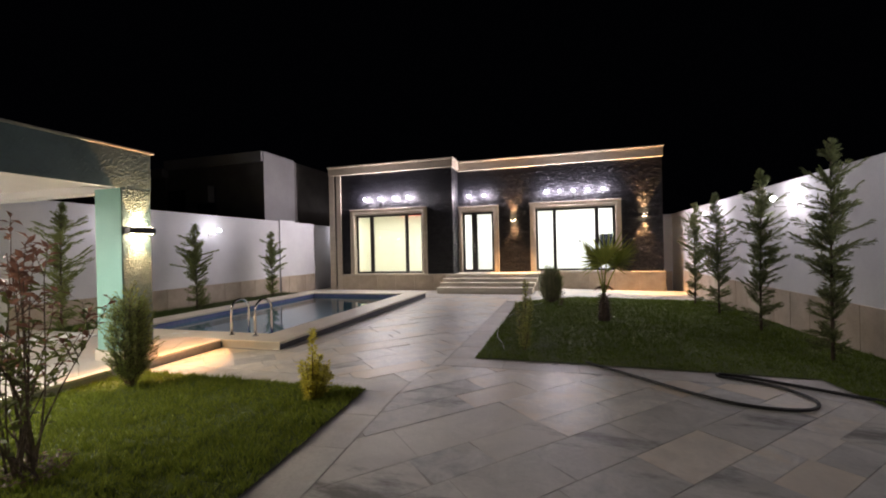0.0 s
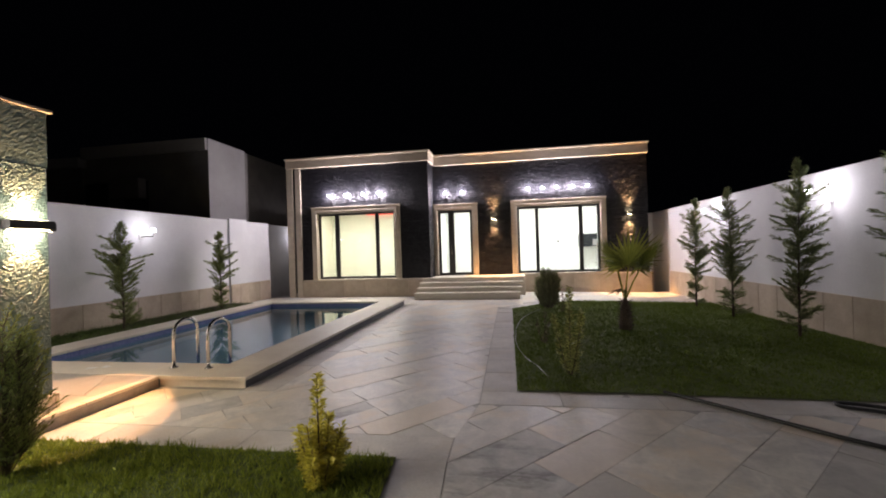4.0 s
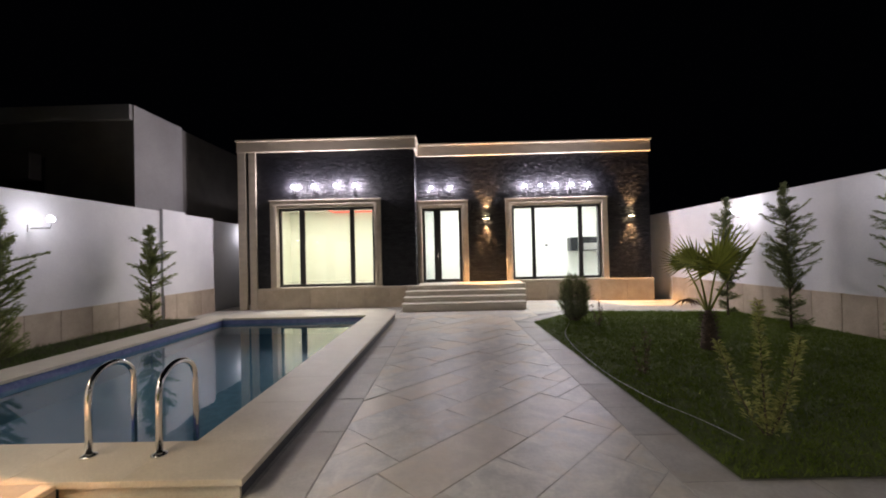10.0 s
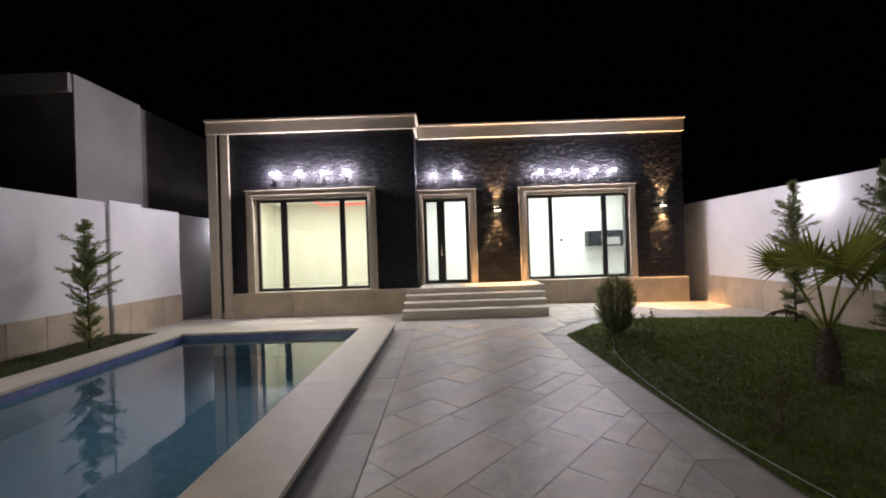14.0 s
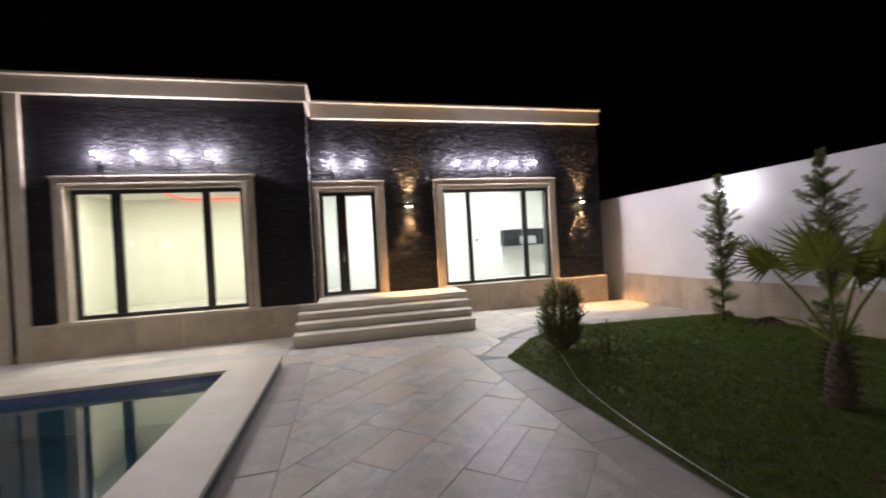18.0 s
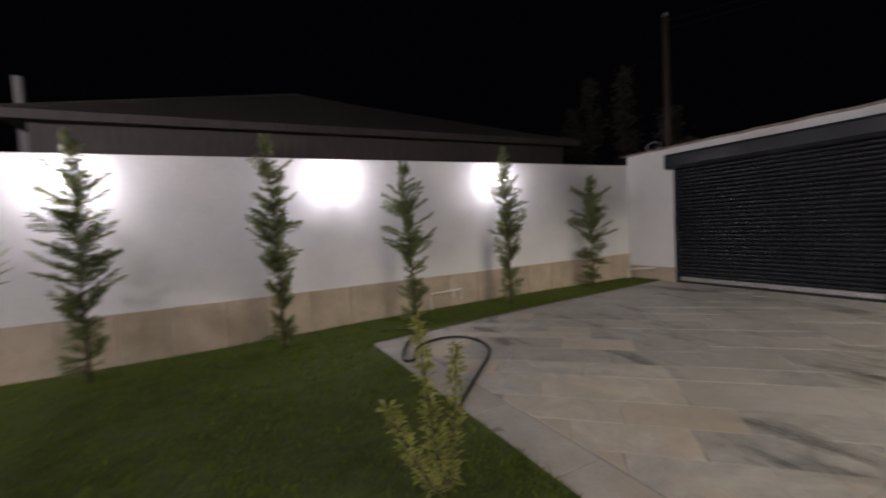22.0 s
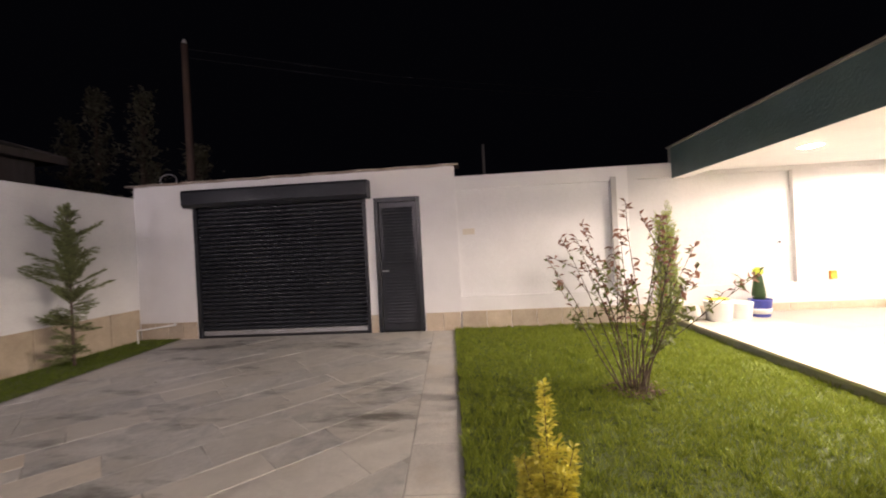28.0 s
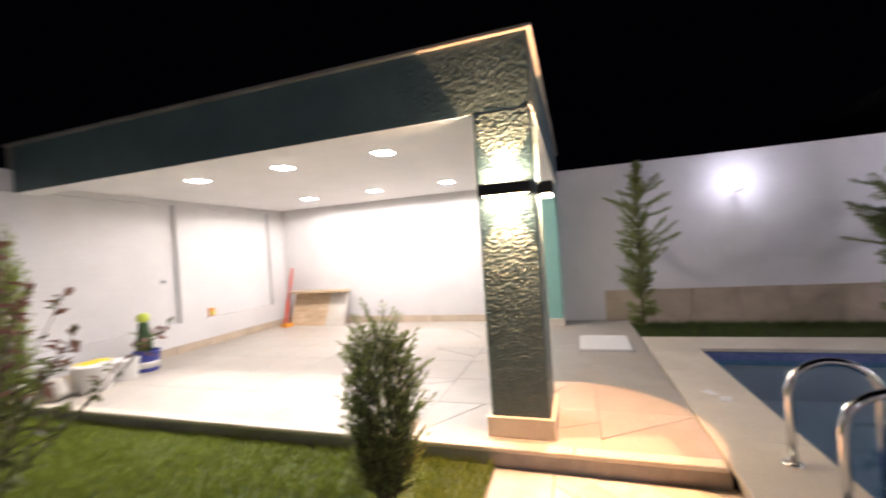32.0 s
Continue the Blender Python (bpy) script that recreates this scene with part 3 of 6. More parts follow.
def glazing(name, hole, y, bars, label, thick=0.075):
    """A dark frame with mullions at bars and a pane in each light."""
    x0, x1, z0, z1 = hole
    x0, x1 = x0 + 0.013, x1 - 0.013
    w = empty(name, ((x0 + x1) / 2, y, z0), label, "window", kind="structure")
    for a, b, c, d in ((x0, x0 + thick, z0, z1), (x1 - thick, x1, z0, z1), (x0 + thick, x1 - thick, z0, z0 + thick), (x0 + thick, x1 - thick, z1 - thick, z1)):
        Mesh().box(a + 0.001, b - 0.001, y, y + 0.07, c + 0.001, d - 0.001, 0.006).done("window_frame", M_FRAME, w)
    edges = [x0 + thick] + [b for bar in bars for b in bar] + [x1 - thick]
    for a, b in bars:
        Mesh().box(a, b, y - 0.006, y + 0.068, z0 + thick, z1 - thick, 0.006).done("mullion", M_FRAME, w)
    for a, b in zip(edges[::2], edges[1::2]):
        p = Mesh().box(a, b, y + 0.03, y + 0.042, z0 + thick, z1 - thick).done("pane", M_GLASS, w)
        p.visible_shadow = False
    return w


surround("window_surround_block", W1, BLOCK_Y, True, "moulded beige limestone surround of the block window")
surround("window_surround_main", W2, MAIN_Y, True, "moulded beige limestone surround of the wide window")
surround("door_surround", DOOR, MAIN_Y, False, "moulded beige limestone surround of the glazed entrance door")
glazing("window_1", W1, BLOCK_Y + 0.10, [(-7.055, -6.905), (-5.595, -5.465)], "dark-framed three-light window of the lit cream room")
glazing("window_2", W2, MAIN_Y + 0.10, [(-0.165, -0.055), (1.275, 1.405)], "dark-framed three-light window of the lit white room")
glazing("door_1", DOOR, MAIN_Y + 0.10, [(-3.20, -2.985)], "dark-framed glazed entrance door with a narrow side light", 0.085)
door = bpy.data.objects["door_1"]
Mesh().tube([(-3.09, MAIN_Y + 0.09, 1.62), (-3.09, MAIN_Y + 0.05, 1.62), (-3.09, MAIN_Y + 0.05, 1.30), (-3.09, MAIN_Y + 0.09, 1.30)], 0.012, 8).done("door_handle", M_CHROME, door, "steel pull handle", smooth=True)
# tilted-open sash at the side of the wide window
sash = empty("open_sash", (1.95, MAIN_Y + 0.02, 0.7), "dark window sash standing ajar in the wide window", "window sash", kind="structure")
for a, b, c, d in ((0.0, 0.05, 0.66, 2.80),):
    Mesh().box(1.86, 1.90, MAIN_Y - 0.02, MAIN_Y + 0.098, c, d, 0.006).done("sash_frame", M_FRAME, sash)

# rooms behind the glass
def room(name, x0, x1, y0, y1, z0, z1, mat, colour, label, watts):
    m = Mesh()
    m.box(x0 - 0.1, x1 + 0.1, y1, y1 + 0.1, z0, z1)
    m.box(x0 - 0.1, x0, y0, y1, z0, z1)
    m.box(x1, x1 + 0.1, y0, y1, z0, z1)
    m.done(name + "_walls", mat, kind="structure", label=label, category="wall")
    Mesh().box(x0 - 0.1, x1 + 0.1, y0, y1 + 0.1, z0 - 0.1, z0 - 0.001).done(name + "_floor", M_ROOMFLOOR, kind="structure", label="pale polished floor tiles of the lit room", category="floor")
    Mesh().box(x0 - 0.1, x1 + 0.1, y0, y1 + 0.1, z1 + 0.001, z1 + 0.1).done(name + "_ceiling", M_CEIL, kind="structure", label="white ceiling of the lit room", category="ceiling")
    for k in (0.27, 0.73):
        lx = x0 + (x1 - x0) * k
        lamp(name + "_light", "AREA", (lx, y0 + 0.75, z1 - 0.008), watts / 2, colour, (lx, y0 + 0.751, 0), 0.8)


room("cream_room", -8.42, SPLIT_X - 0.35, BLOCK_Y + 0.301, 17.5, PLINTH - 0.03, 3.04, M_ROOM1, (1.0, 0.98, 0.86), "cream painted walls of the lit room", ROOM_W * 0.66)
room("white_room", SPLIT_X + 0.05, HOUSE_R - 0.35, MAIN_Y + 0.301, 18.0, PLINTH - 0.03, 3.35, M_ROOM2, (0.95, 1.0, 0.97), "white painted walls of the lit room", ROOM_W * 1.25)
Mesh().tube([(-6.83, 14.95, 3.018), (-6.83, 17.43, 3.018), (-4.4, 17.43, 3.018)], 0.02, 6).done("led_strip", M_RED_STRIP, label="red LED strip along the room's ceiling edge", category="led strip")
hood = empty("cooker_hood", (2.3, 17.9, 1.4), "dark wall-hung cooker hood on the white room wall", "cooker hood")
Mesh().box(1.62, 2.92, 17.62, 17.99, 1.42, 1.92, 0.02).done("hood_body", M_GRAPHITE, hood)
Mesh().box(2.10, 2.62, 17.60, 17.619, 1.46, 1.70, 0.004).done("hood_panel", M_ALU, hood, "pale steel panel")
sw = empty("light_switch", (0.86, 17.99, 1.6), "small dark switch on the white room wall", "switch")
Mesh().box(0.82, 0.90, 17.985, 17.999, 1.62, 1.70, 0.003).done("switch_plate", M_GRAPHITE, sw)

# ---------------------------------------------------------------- entrance steps
steps = empty("entrance_steps", (-2.4, 13.9, 0), "four cream limestone entrance steps with rounded noses", "steps", kind="structure")
for i in range(4):
    f0 = 13.37 + 0.34 * i
    x0, x1 = -4.00 + 0.012 * i, -0.79 + 0.055 * i
    ztop = 0.52 * (i + 1) / 4 + 0.028
    zlow = 0.52 * i / 4 + 0.028 if i else -0.12
    back = BLOCK_Y - 0.08
    Mesh().box(x0 + 0.02, x1 - 0.02, f0 + 0.03, back, zlow, ztop - 0.036, 0.0).done("riser", M_COPING, steps)
    Mesh().box(x0, x1, f0, back if i == 3 else f0 + 0.40, ztop - 0.035, ztop, 0.012).done("tread", M_COPING, steps)
Mesh().box(SPLIT_X + 0.06, -0.605, BLOCK_Y - 0.079, MAIN_Y - 0.03, -0.1, 0.547, 0.006).done("landing", M_COPING, steps)

# ---------------------------------------------------------------- garden walls


def garden_wall(name, x0, x1, y0, y1, z1, label, mat=M_WHITE):
    m = Mesh()
    m.box(x0, x1, y0, y1, -0.3, z1, 0.008)
    return m.done(name, mat, kind="structure", label=label, category="wall")


def wall_plinth(wall, runs, z1, proud, axis, side, width):
    """Limestone slabs along the foot of a wall; axis: the way the wall runs; side: which way they face."""
    for a, b, at, z0 in runs:
        n = max(1, round((b - a) / width))
        w = (b - a) / n
        for i in range(n):
            s, e = a + i * w + 0.003, a + (i + 1) * w - 0.003
            q = (at, at + side * proud) if side > 0 else (at + side * proud, at)
            if axis == "y":
                Mesh().box(q[0] + (0.001 if side > 0 else 0), q[1] - (0.001 if side < 0 else 0), s, e, z0, z1, 0.004).done("slab", M_PLINTH, wall)
            else:
                Mesh().box(s, e, q[0] + (0.001 if side > 0 else 0), q[1] - (0.001 if side < 0 else 0), z0, z1, 0.004).done("slab", M_PLINTH, wall)


WALL_TOP = 2.56
wl = garden_wall("wall_west", LEFT_X - 0.2, LEFT_X, 4.05, 14.44, 2.58, "white rendered garden wall behind the pool")
wt = garden_wall("wall_terrace", LEFT_X - 0.2, LEFT_X, GATE_Y - 0.2, 4.049, 2.58, "white rendered end wall of the covered terrace", M_TERRWALL)
wall_plinth(wl, [(5.0, 12.30, LEFT_X, -0.2), (13.17, 14.44, LEFT_X, -0.2)], 0.60, 0.02, "y", 1, 0.62)
wp = garden_wall("wall_west_pier", LEFT_X + 0.001, LEFT_X + 0.06, 12.32, 13.15, 2.62, "white rendered pier on the garden wall")
wall_plinth(wp, [(12.32, 13.15, LEFT_X + 0.06, -0.2)], 0.61, 0.02, "y", 1, 0.36)
garden_wall("wall_west_far", LEFT_X - 0.45, LEFT_X - 0.25, 14.441, 23.2, 2.58, "white rendered garden wall stepping back beside the house")
garden_wall("wall_west_jog", LEFT_X - 0.45, LEFT_X - 0.201, 14.24, 14.44, 2.58, "short return of the white garden wall")
wr = garden_wall("wall_east", RIGHT_X, RIGHT_X + 0.2, GATE_Y - 0.2, 15.45, WALL_TOP, "white rendered garden wall behind the conifers")
wall_plinth(wr, [(GATE_Y + 0.02, 15.43, RIGHT_X, -0.25)], 0.56, 0.02, "y", -1, 0.60)
we = garden_wall("wall_east_return", HOUSE_R + 0.02, RIGHT_X - 0.001, 16.9, 17.1, 2.56, "white rendered wall closing the side passage")
wall_plinth(we, [(HOUSE_R + 0.06, RIGHT_X - 0.02, 16.899, -0.25)], 0.45, 0.02, "x", -1, 0.5)
garden_wall("wall_east_far", RIGHT_X + 0.001, RIGHT_X + 0.2, 15.451, 17.1, 2.56, "end of the white garden wall by the house corner")

# gate wall with roller shutter, door and recessed panels
GATE_X0, GATE_X1, GDOOR_X0, GDOOR_X1 = -0.18, 2.95, -1.11, -0.315
gw = Mesh()
wall_with_holes(gw, -1.72, RIGHT_X - 0.001, GATE_Y - 0.22, GATE_Y, -0.25, 2.70, [(GATE_X0, GATE_X1, -0.25, 2.40), (GDOOR_X0, GDOOR_X1, -0.25, 2.30)])
gw = gw.done("wall_gate", M_GATEWALL, kind="structure", label="white rendered gate wall with a roller shutter and a door", category="wall")
wall_plinth(gw, [(2.96, RIGHT_X - 0.03, GATE_Y, -0.1), (-1.72, -1.13, GATE_Y, -0.1), (-0.312, -0.183, GATE_Y, -0.1)], 0.30, 0.02, "x", 1, 0.30)
roof = empty("gate_roof_edge", (1.2, GATE_Y, 2.7), "thin weathered metal roof edge on the gate wall", "roof edge", kind="structure")
r = Mesh()
n = 24
prof = [(-1.80 + (RIGHT_X + 1.9) * i / n, 2.80 - 0.004 * (RIGHT_X + 1.9) * i / n + 0.006 * math.sin(i * 2.1)) for i in range(n + 1)]
for (a, za), (b, zb) in zip(prof, prof[1:]):
    r.add([(a, GATE_Y - 0.3, za - 0.03), (b, GATE_Y - 0.3, zb - 0.03), (b, GATE_Y + 0.07, zb - 0.03), (a, GATE_Y + 0.07, za - 0.03), (a, GATE_Y - 0.3, za), (b, GATE_Y - 0.3, zb), (b, GATE_Y + 0.07, zb), (a, GATE_Y + 0.07, za)],
          [(0, 3, 2, 1), (4, 5, 6, 7), (3, 7, 6, 2), (0, 1, 5, 4), (0, 4, 7, 3), (1, 2, 6, 5)])
M_RUST = surface("weathered_roof_metal", (0.20, 0.15, 0.12), (0.42, 0.36, 0.31), 6, 40, 0.3, 0.004, (0.4, 0.7), metal=0.3)
r.done("roof_sheet", M_RUST, roof)
fill = Mesh()
for (a, za), (b, zb) in zip(prof, prof[1:]):
    a2, b2 = max(a, -1.72), min(b, RIGHT_X - 0.01)
    if b2 > a2:
        fill.add([(a2, GATE_Y - 0.2, 2.701), (b2, GATE_Y - 0.2, 2.701), (b2, GATE_Y - 0.001, 2.701), (a2, GATE_Y - 0.001, 2.701), (a2, GATE_Y - 0.2, za - 0.031), (b2, GATE_Y - 0.2, zb - 0.031), (b2, GATE_Y - 0.001, zb - 0.031), (a2, GATE_Y - 0.001, za - 0.031)],
                 [(4, 5, 6, 7), (3, 7, 6, 2), (0, 1, 5, 4), (0, 4, 7, 3), (1, 2, 6, 5), (0, 3, 2, 1)])
fill.done("roof_bed", M_GATEWALL, roof)

shutter = empty("roller_shutter", (1.36, GATE_Y, 0), "closed graphite roller shutter with a pale bottom rail", "roller shutter")
sl = (2.31 - 0.12) / 30
for i in range(30):
    z0 = 0.12 + i * sl
    s = Mesh()
    prof2 = [(-0.062, z0), (-0.046, z0 + 0.007), (-0.034, z0 + sl * 0.45), (-0.042, z0 + sl - 0.010), (-0.062, z0 + sl)]
    v = [(x, GATE_Y + py, pz) for x in (GATE_X0 + 0.07, GATE_X1 - 0.07) for py, pz in prof2]
    s.add(v, [(k, k + 1, k + 6, k + 5) for k in range(4)] + [(0, 5, 9, 4)])
    s.done("slat", M_GRAPHITE, shutter, smooth=True)
Mesh().box(GATE_X0 + 0.07, GATE_X1 - 0.07, GATE_Y - 0.07, GATE_Y - 0.03, 0.035, 0.118, 0.006).done("bottom_rail", M_ALU, shutter, "pale aluminium bottom rail")
Mesh().box(GATE_X0 + 0.05, GATE_X1 - 0.05, GATE_Y - 0.08, GATE_Y - 0.02, -0.02, 0.034, 0.004).done("rubber_seal", M_RUBBER, shutter)
for a in (GATE_X0, GATE_X1 - 0.07):
    Mesh().box(a + 0.001, a + 0.069, GATE_Y - 0.09, GATE_Y + 0.012, -0.02, 2.31, 0.004).done("guide_rail", M_GRAPHITE, shutter)
hb = Mesh()
hx0, hx1 = GATE_X0 - 0.09, GATE_X1 + 0.03
sec = [(0.002, 2.30), (0.20, 2.30), (0.25, 2.36), (0.25, 2.56), (0.22, 2.60), (0.002, 2.60)]
hb.add([(x, GATE_Y + a, b) for x in (hx0, hx1) for a, b in sec], [(0, 1, 2, 3, 4, 5), (11, 10, 9, 8, 7, 6)] + [(k, k + 6, (k + 1) % 6 + 6, (k + 1) % 6) for k in range(6)])
hb.done("housing", M_GRAPHITE, shutter, "boxed shutter housing")

gd = empty("gate_door", (-0.72, GATE_Y, 0), "graphite louvred metal door beside the shutter", "door")
for a, b, c, d in ((GDOOR_X0, GDOOR_X0 + 0.07, -0.02, 2.30), (GDOOR_X1 - 0.07, GDOOR_X1, -0.02, 2.30), (GDOOR_X0 + 0.07, GDOOR_X1 - 0.07, 2.23, 2.30)):
    Mesh().box(a + 0.001, b - 0.001, GATE_Y - 0.07, GATE_Y + 0.02, c, d - 0.001, 0.005).done("door_frame", M_GRAPHITE, gd)
leaf = Mesh().box(GDOOR_X0 + 0.075, GDOOR_X1 - 0.075, GATE_Y - 0.06, GATE_Y - 0.025, 0.01, 2.225, 0.004).done("door_leaf", M_GRAPHITE, gd)
for i in range(38):
    z = 0.14 + i * 0.0525
    Mesh().add([(GDOOR_X0 + 0.14, GATE_Y - 0.024, z), (GDOOR_X1 - 0.14, GATE_Y - 0.024, z), (GDOOR_X1 - 0.14, GATE_Y - 0.015, z + 0.012), (GDOOR_X0 + 0.14, GATE_Y - 0.015, z + 0.012), (GDOOR_X0 + 0.14, GATE_Y - 0.024, z + 0.046), (GDOOR_X1 - 0.14, GATE_Y - 0.024, z + 0.046)],
               [(0, 1, 2, 3), (3, 2, 5, 4), (0, 3, 4), (1, 5, 2)]).done("louvre", M_GRAPHITE, leaf)
Mesh().tube([(GDOOR_X1 - 0.11, GATE_Y - 0.02, 1.05), (GDOOR_X1 - 0.11, GATE_Y + 0.04, 1.05), (GDOOR_X1 - 0.22, GATE_Y + 0.045, 1.05)], 0.011, 8).done("lever_handle", M_ALU, leaf, smooth=True)

# panelled south wall: from the gate pier to behind the terrace
sw_m = Mesh()
wall_with_holes(sw_m, -4.55, -1.721, GATE_Y - 0.07, GATE_Y, -0.3, 2.58, [(-4.27, -1.745, 0.55, 2.36)])
sw_m.box(-4.55, -1.721, GATE_Y - 0.22, GATE_Y - 0.071, -0.3, 2.60)
st_m = Mesh()
wall_with_holes(st_m, LEFT_X + 0.001, -4.551, GATE_Y - 0.07, GATE_Y, -0.3, 2.58, [(-7.09, -4.70, 0.57, 2.36), (-9.05, -7.50, 0.57, 2.36)])
st_m.box(LEFT_X + 0.001, -4.551, GATE_Y - 0.22, GATE_Y - 0.071, -0.3, 2.60)
st_m.done("wall_south_terrace", M_TERRWALL, kind="structure", label="white rendered terrace wall with shallow recessed panels", category="wall")
wsouth = sw_m.done("wall_south", M_GATEWALL, kind="structure", label="white rendered wall with shallow recessed panels", category="wall")
wall_plinth(wsouth, [(-5.06, -1.74, GATE_Y, -0.05)], 0.31, 0.02, "x", 1, 0.42)
wall_plinth(wsouth, [(-9.43, -5.10, GATE_Y, TERRACE_Z)], 0.25, 0.012, "x", 1, 0.60)
Mesh().box(-4.36, -4.272, GATE_Y - 0.068, GATE_Y + 0.02, 0.50, 2.42, 0.004).done("grey_pier_strip", surface("grey_render_strip", (0.42, 0.41, 0.40), (0.50, 0.49, 0.48), 3, 70, 0.2, 0.003, (0.8, 0.9)), kind="structure", label="grey upright strip at the panel's edge", category="trim")
wall_plinth(wt, [(GATE_Y + 0.02, 3.85, LEFT_X, TERRACE_Z)], 0.25, 0.012, "y", 1, 0.60)

# ---------------------------------------------------------------- covered terrace
TOP_Z, SOFFIT_Z, ROOF_X, ROOF_Y = 2.83, 2.33, -5.25, 4.38
base = Mesh().box(LEFT_X + 0.001, TERRACE_X - 0.012, GATE_Y + 0.001, 5.335, -0.28, TERRACE_Z - 0.032).done("terrace_base", M_GROUT, kind="structure", label="low raised base of the covered terrace", category="floor")
tiles = empty("terrace_floor", (-7, 2, TERRACE_Z), "cream stone tile floor of the covered terrace", "floor", kind="structure")
tile_rnd = random.Random(31)
for i in range(7):
    for j in range(10):
        x0, x1 = LEFT_X + 0.01 + i * 0.612, LEFT_X + 0.01 + (i + 1) * 0.612
        y0, y1 = GATE_Y + 0.01 + j * 0.6415, GATE_Y + 0.01 + (j + 1) * 0.6415
        whole = [(x0 + 0.0015, y0 + 0.0015), (x1 - 0.0015, y0 + 0.0015), (x1 - 0.0015, y1 - 0.0015), (x0 + 0.0015, y1 - 0.0015)]
        pieces = [whole]
        if y0 > 2.2 and tile_rnd.random() < 0.75:
            # broken pieces laid with open joints near the pillar
            t, ox, oy = tile_rnd.uniform(0.3, 1.3), (x0 + x1) / 2 + tile_rnd.uniform(-0.1, 0.1), (y0 + y1) / 2 + tile_rnd.uniform(-0.1, 0.1)
            ux, uy = math.cos(t * 2), math.sin(t * 2)
            pieces = []
            for s in (-1, 1):
                g = 0.003 * s
                ax, ay = ox - uy * g, oy + ux * g
                pieces.append(clip(whole, [(ax - ux * 2 * s, ay - uy * 2 * s), (ax + ux * 2 * s, ay + uy * 2 * s), (ax + ux * 2 * s - uy * 3 * s, ay + uy * 2 * s + ux * 3 * s), (ax - ux * 2 * s - uy * 3 * s, ay - uy * 2 * s + ux * 3 * s)]))
        for piece in pieces:
            if len(piece) >= 3:
                Mesh().slab(piece, TERRACE_Z - 0.03, TERRACE_Z, 0.002).done("tile", M_TERRACE, tiles)
for j in range(8):
    y0, y1 = GATE_Y + 0.01 + j * 0.801, GATE_Y + 0.01 + (j + 1) * 0.801
    Mesh().box(TERRACE_X - 0.08, TERRACE_X + 0.015, y0 + 0.0015, y1 - 0.0015, TERRACE_Z - 0.03, TERRACE_Z + 0.003, 0.006).done("edge_stone", M_COPING, tiles)
Mesh().box(TERRACE_X - 0.012, TERRACE_X - 0.001, GATE_Y + 0.01, 5.33, -0.2, TERRACE_Z - 0.032).done("terrace_riser", M_GROUT, kind="structure", label="dark riser below the terrace edge", category="trim")

pil = empty("terrace_pillar", (-5.47, 4.18, TERRACE_Z), "square terrace pillar, dark textured render and mint green inner face", "pillar", kind="structure")


def textured_panel(corner, u, v, lu, lv, out, name, parent, mat, cell=0.0105, amp=0.011, seed=1, grain=70.0):
    """A rough-cast panel: corner, two edge directions and lengths, outward normal."""
    stip = random.Random(seed)
    nu, nv = max(2, int(lu / cell)), max(2, int(lv / cell))
    c, u, v, out = Vector(corner), Vector(u), Vector(v), Vector(out)
    m = Mesh()
    for j in range(nv + 1):
        for i in range(nu + 1):
            p = c + u * (lu * i / nu) + v * (lv * j / nv)
            q = Vector((p.x * grain + seed, p.y * grain, p.z * grain * 1.3))
            h = noise.noise(q) * 0.6 + noise.noise(q * 2.1) * 0.4
            k = 0 if i in (0, nu) or j in (0, nv) else amp * (0.5 * max(-0.3, h) + 0.55 * stip.random())
            m.v.append(tuple(p + out * (k + 0.002)))
    for j in range(nv):
        for i in range(nu):
            a = j * (nu + 1) + i
            m.f.append((a, a + 1, a + nu + 2, a + nu + 1))
    return m.done(name, mat, parent, smooth=False)


PX0, PX1, PY0, PY1 = -5.70, -5.25, 3.99, 4.37
Mesh().box(PX0, PX1, PY0, PY1, TERRACE_Z, SOFFIT_Z, 0.0).done("shaft", M_GREEN, pil)
textured_panel((PX1, PY0, TERRACE_Z + 0.14), (0, 1, 0), (0, 0, 1), PY1 - PY0, SOFFIT_Z - TERRACE_Z - 0.14, (1, 0, 0), "rough_face", pil, M_GREEN, seed=3)
textured_panel((PX0, PY1, TERRACE_Z + 0.14), (1, 0, 0), (0, 0, 1), PX1 - PX0, SOFFIT_Z - TERRACE_Z - 0.14, (0, 1, 0), "rough_face", pil, M_GREEN, seed=9)
Mesh().box(PX0 + 0.0, PX1 - 0.004, PY0 - 0.006, PY0 - 0.001, TERRACE_Z + 0.14, SOFFIT_Z).done("mint_face", M_MINT, pil, "smooth mint green inner face")
for a in ((PX0 - 0.02, PX1 + 0.035, PY0 - 0.035, PY0 - 0.001), (PX0 - 0.02, PX1 + 0.035, PY1 + 0.003, PY1 + 0.035), (PX1 + 0.003, PX1 + 0.035, PY0, PY1)):
    Mesh().box(*a, TERRACE_Z, TERRACE_Z + 0.135, 0.004).done("base_tile", M_COPING, pil)
ec = empty("terrace_end_pier", (-9.2, 4.1, TERRACE_Z), "mint green pier where the terrace roof meets the wall", "pier", kind="structure")
Mesh().box(LEFT_X + 0.001, -8.98, 4.02, 4.36, TERRACE_Z, SOFFIT_Z - 0.001, 0.004).done("pier_shaft", M_MINT, ec)
Mesh().box(LEFT_X + 0.001, -8.96, 4.00, 4.38, TERRACE_Z + 0.001, TERRACE_Z + 0.12, 0.004).done("base_tile", M_COPING, ec)

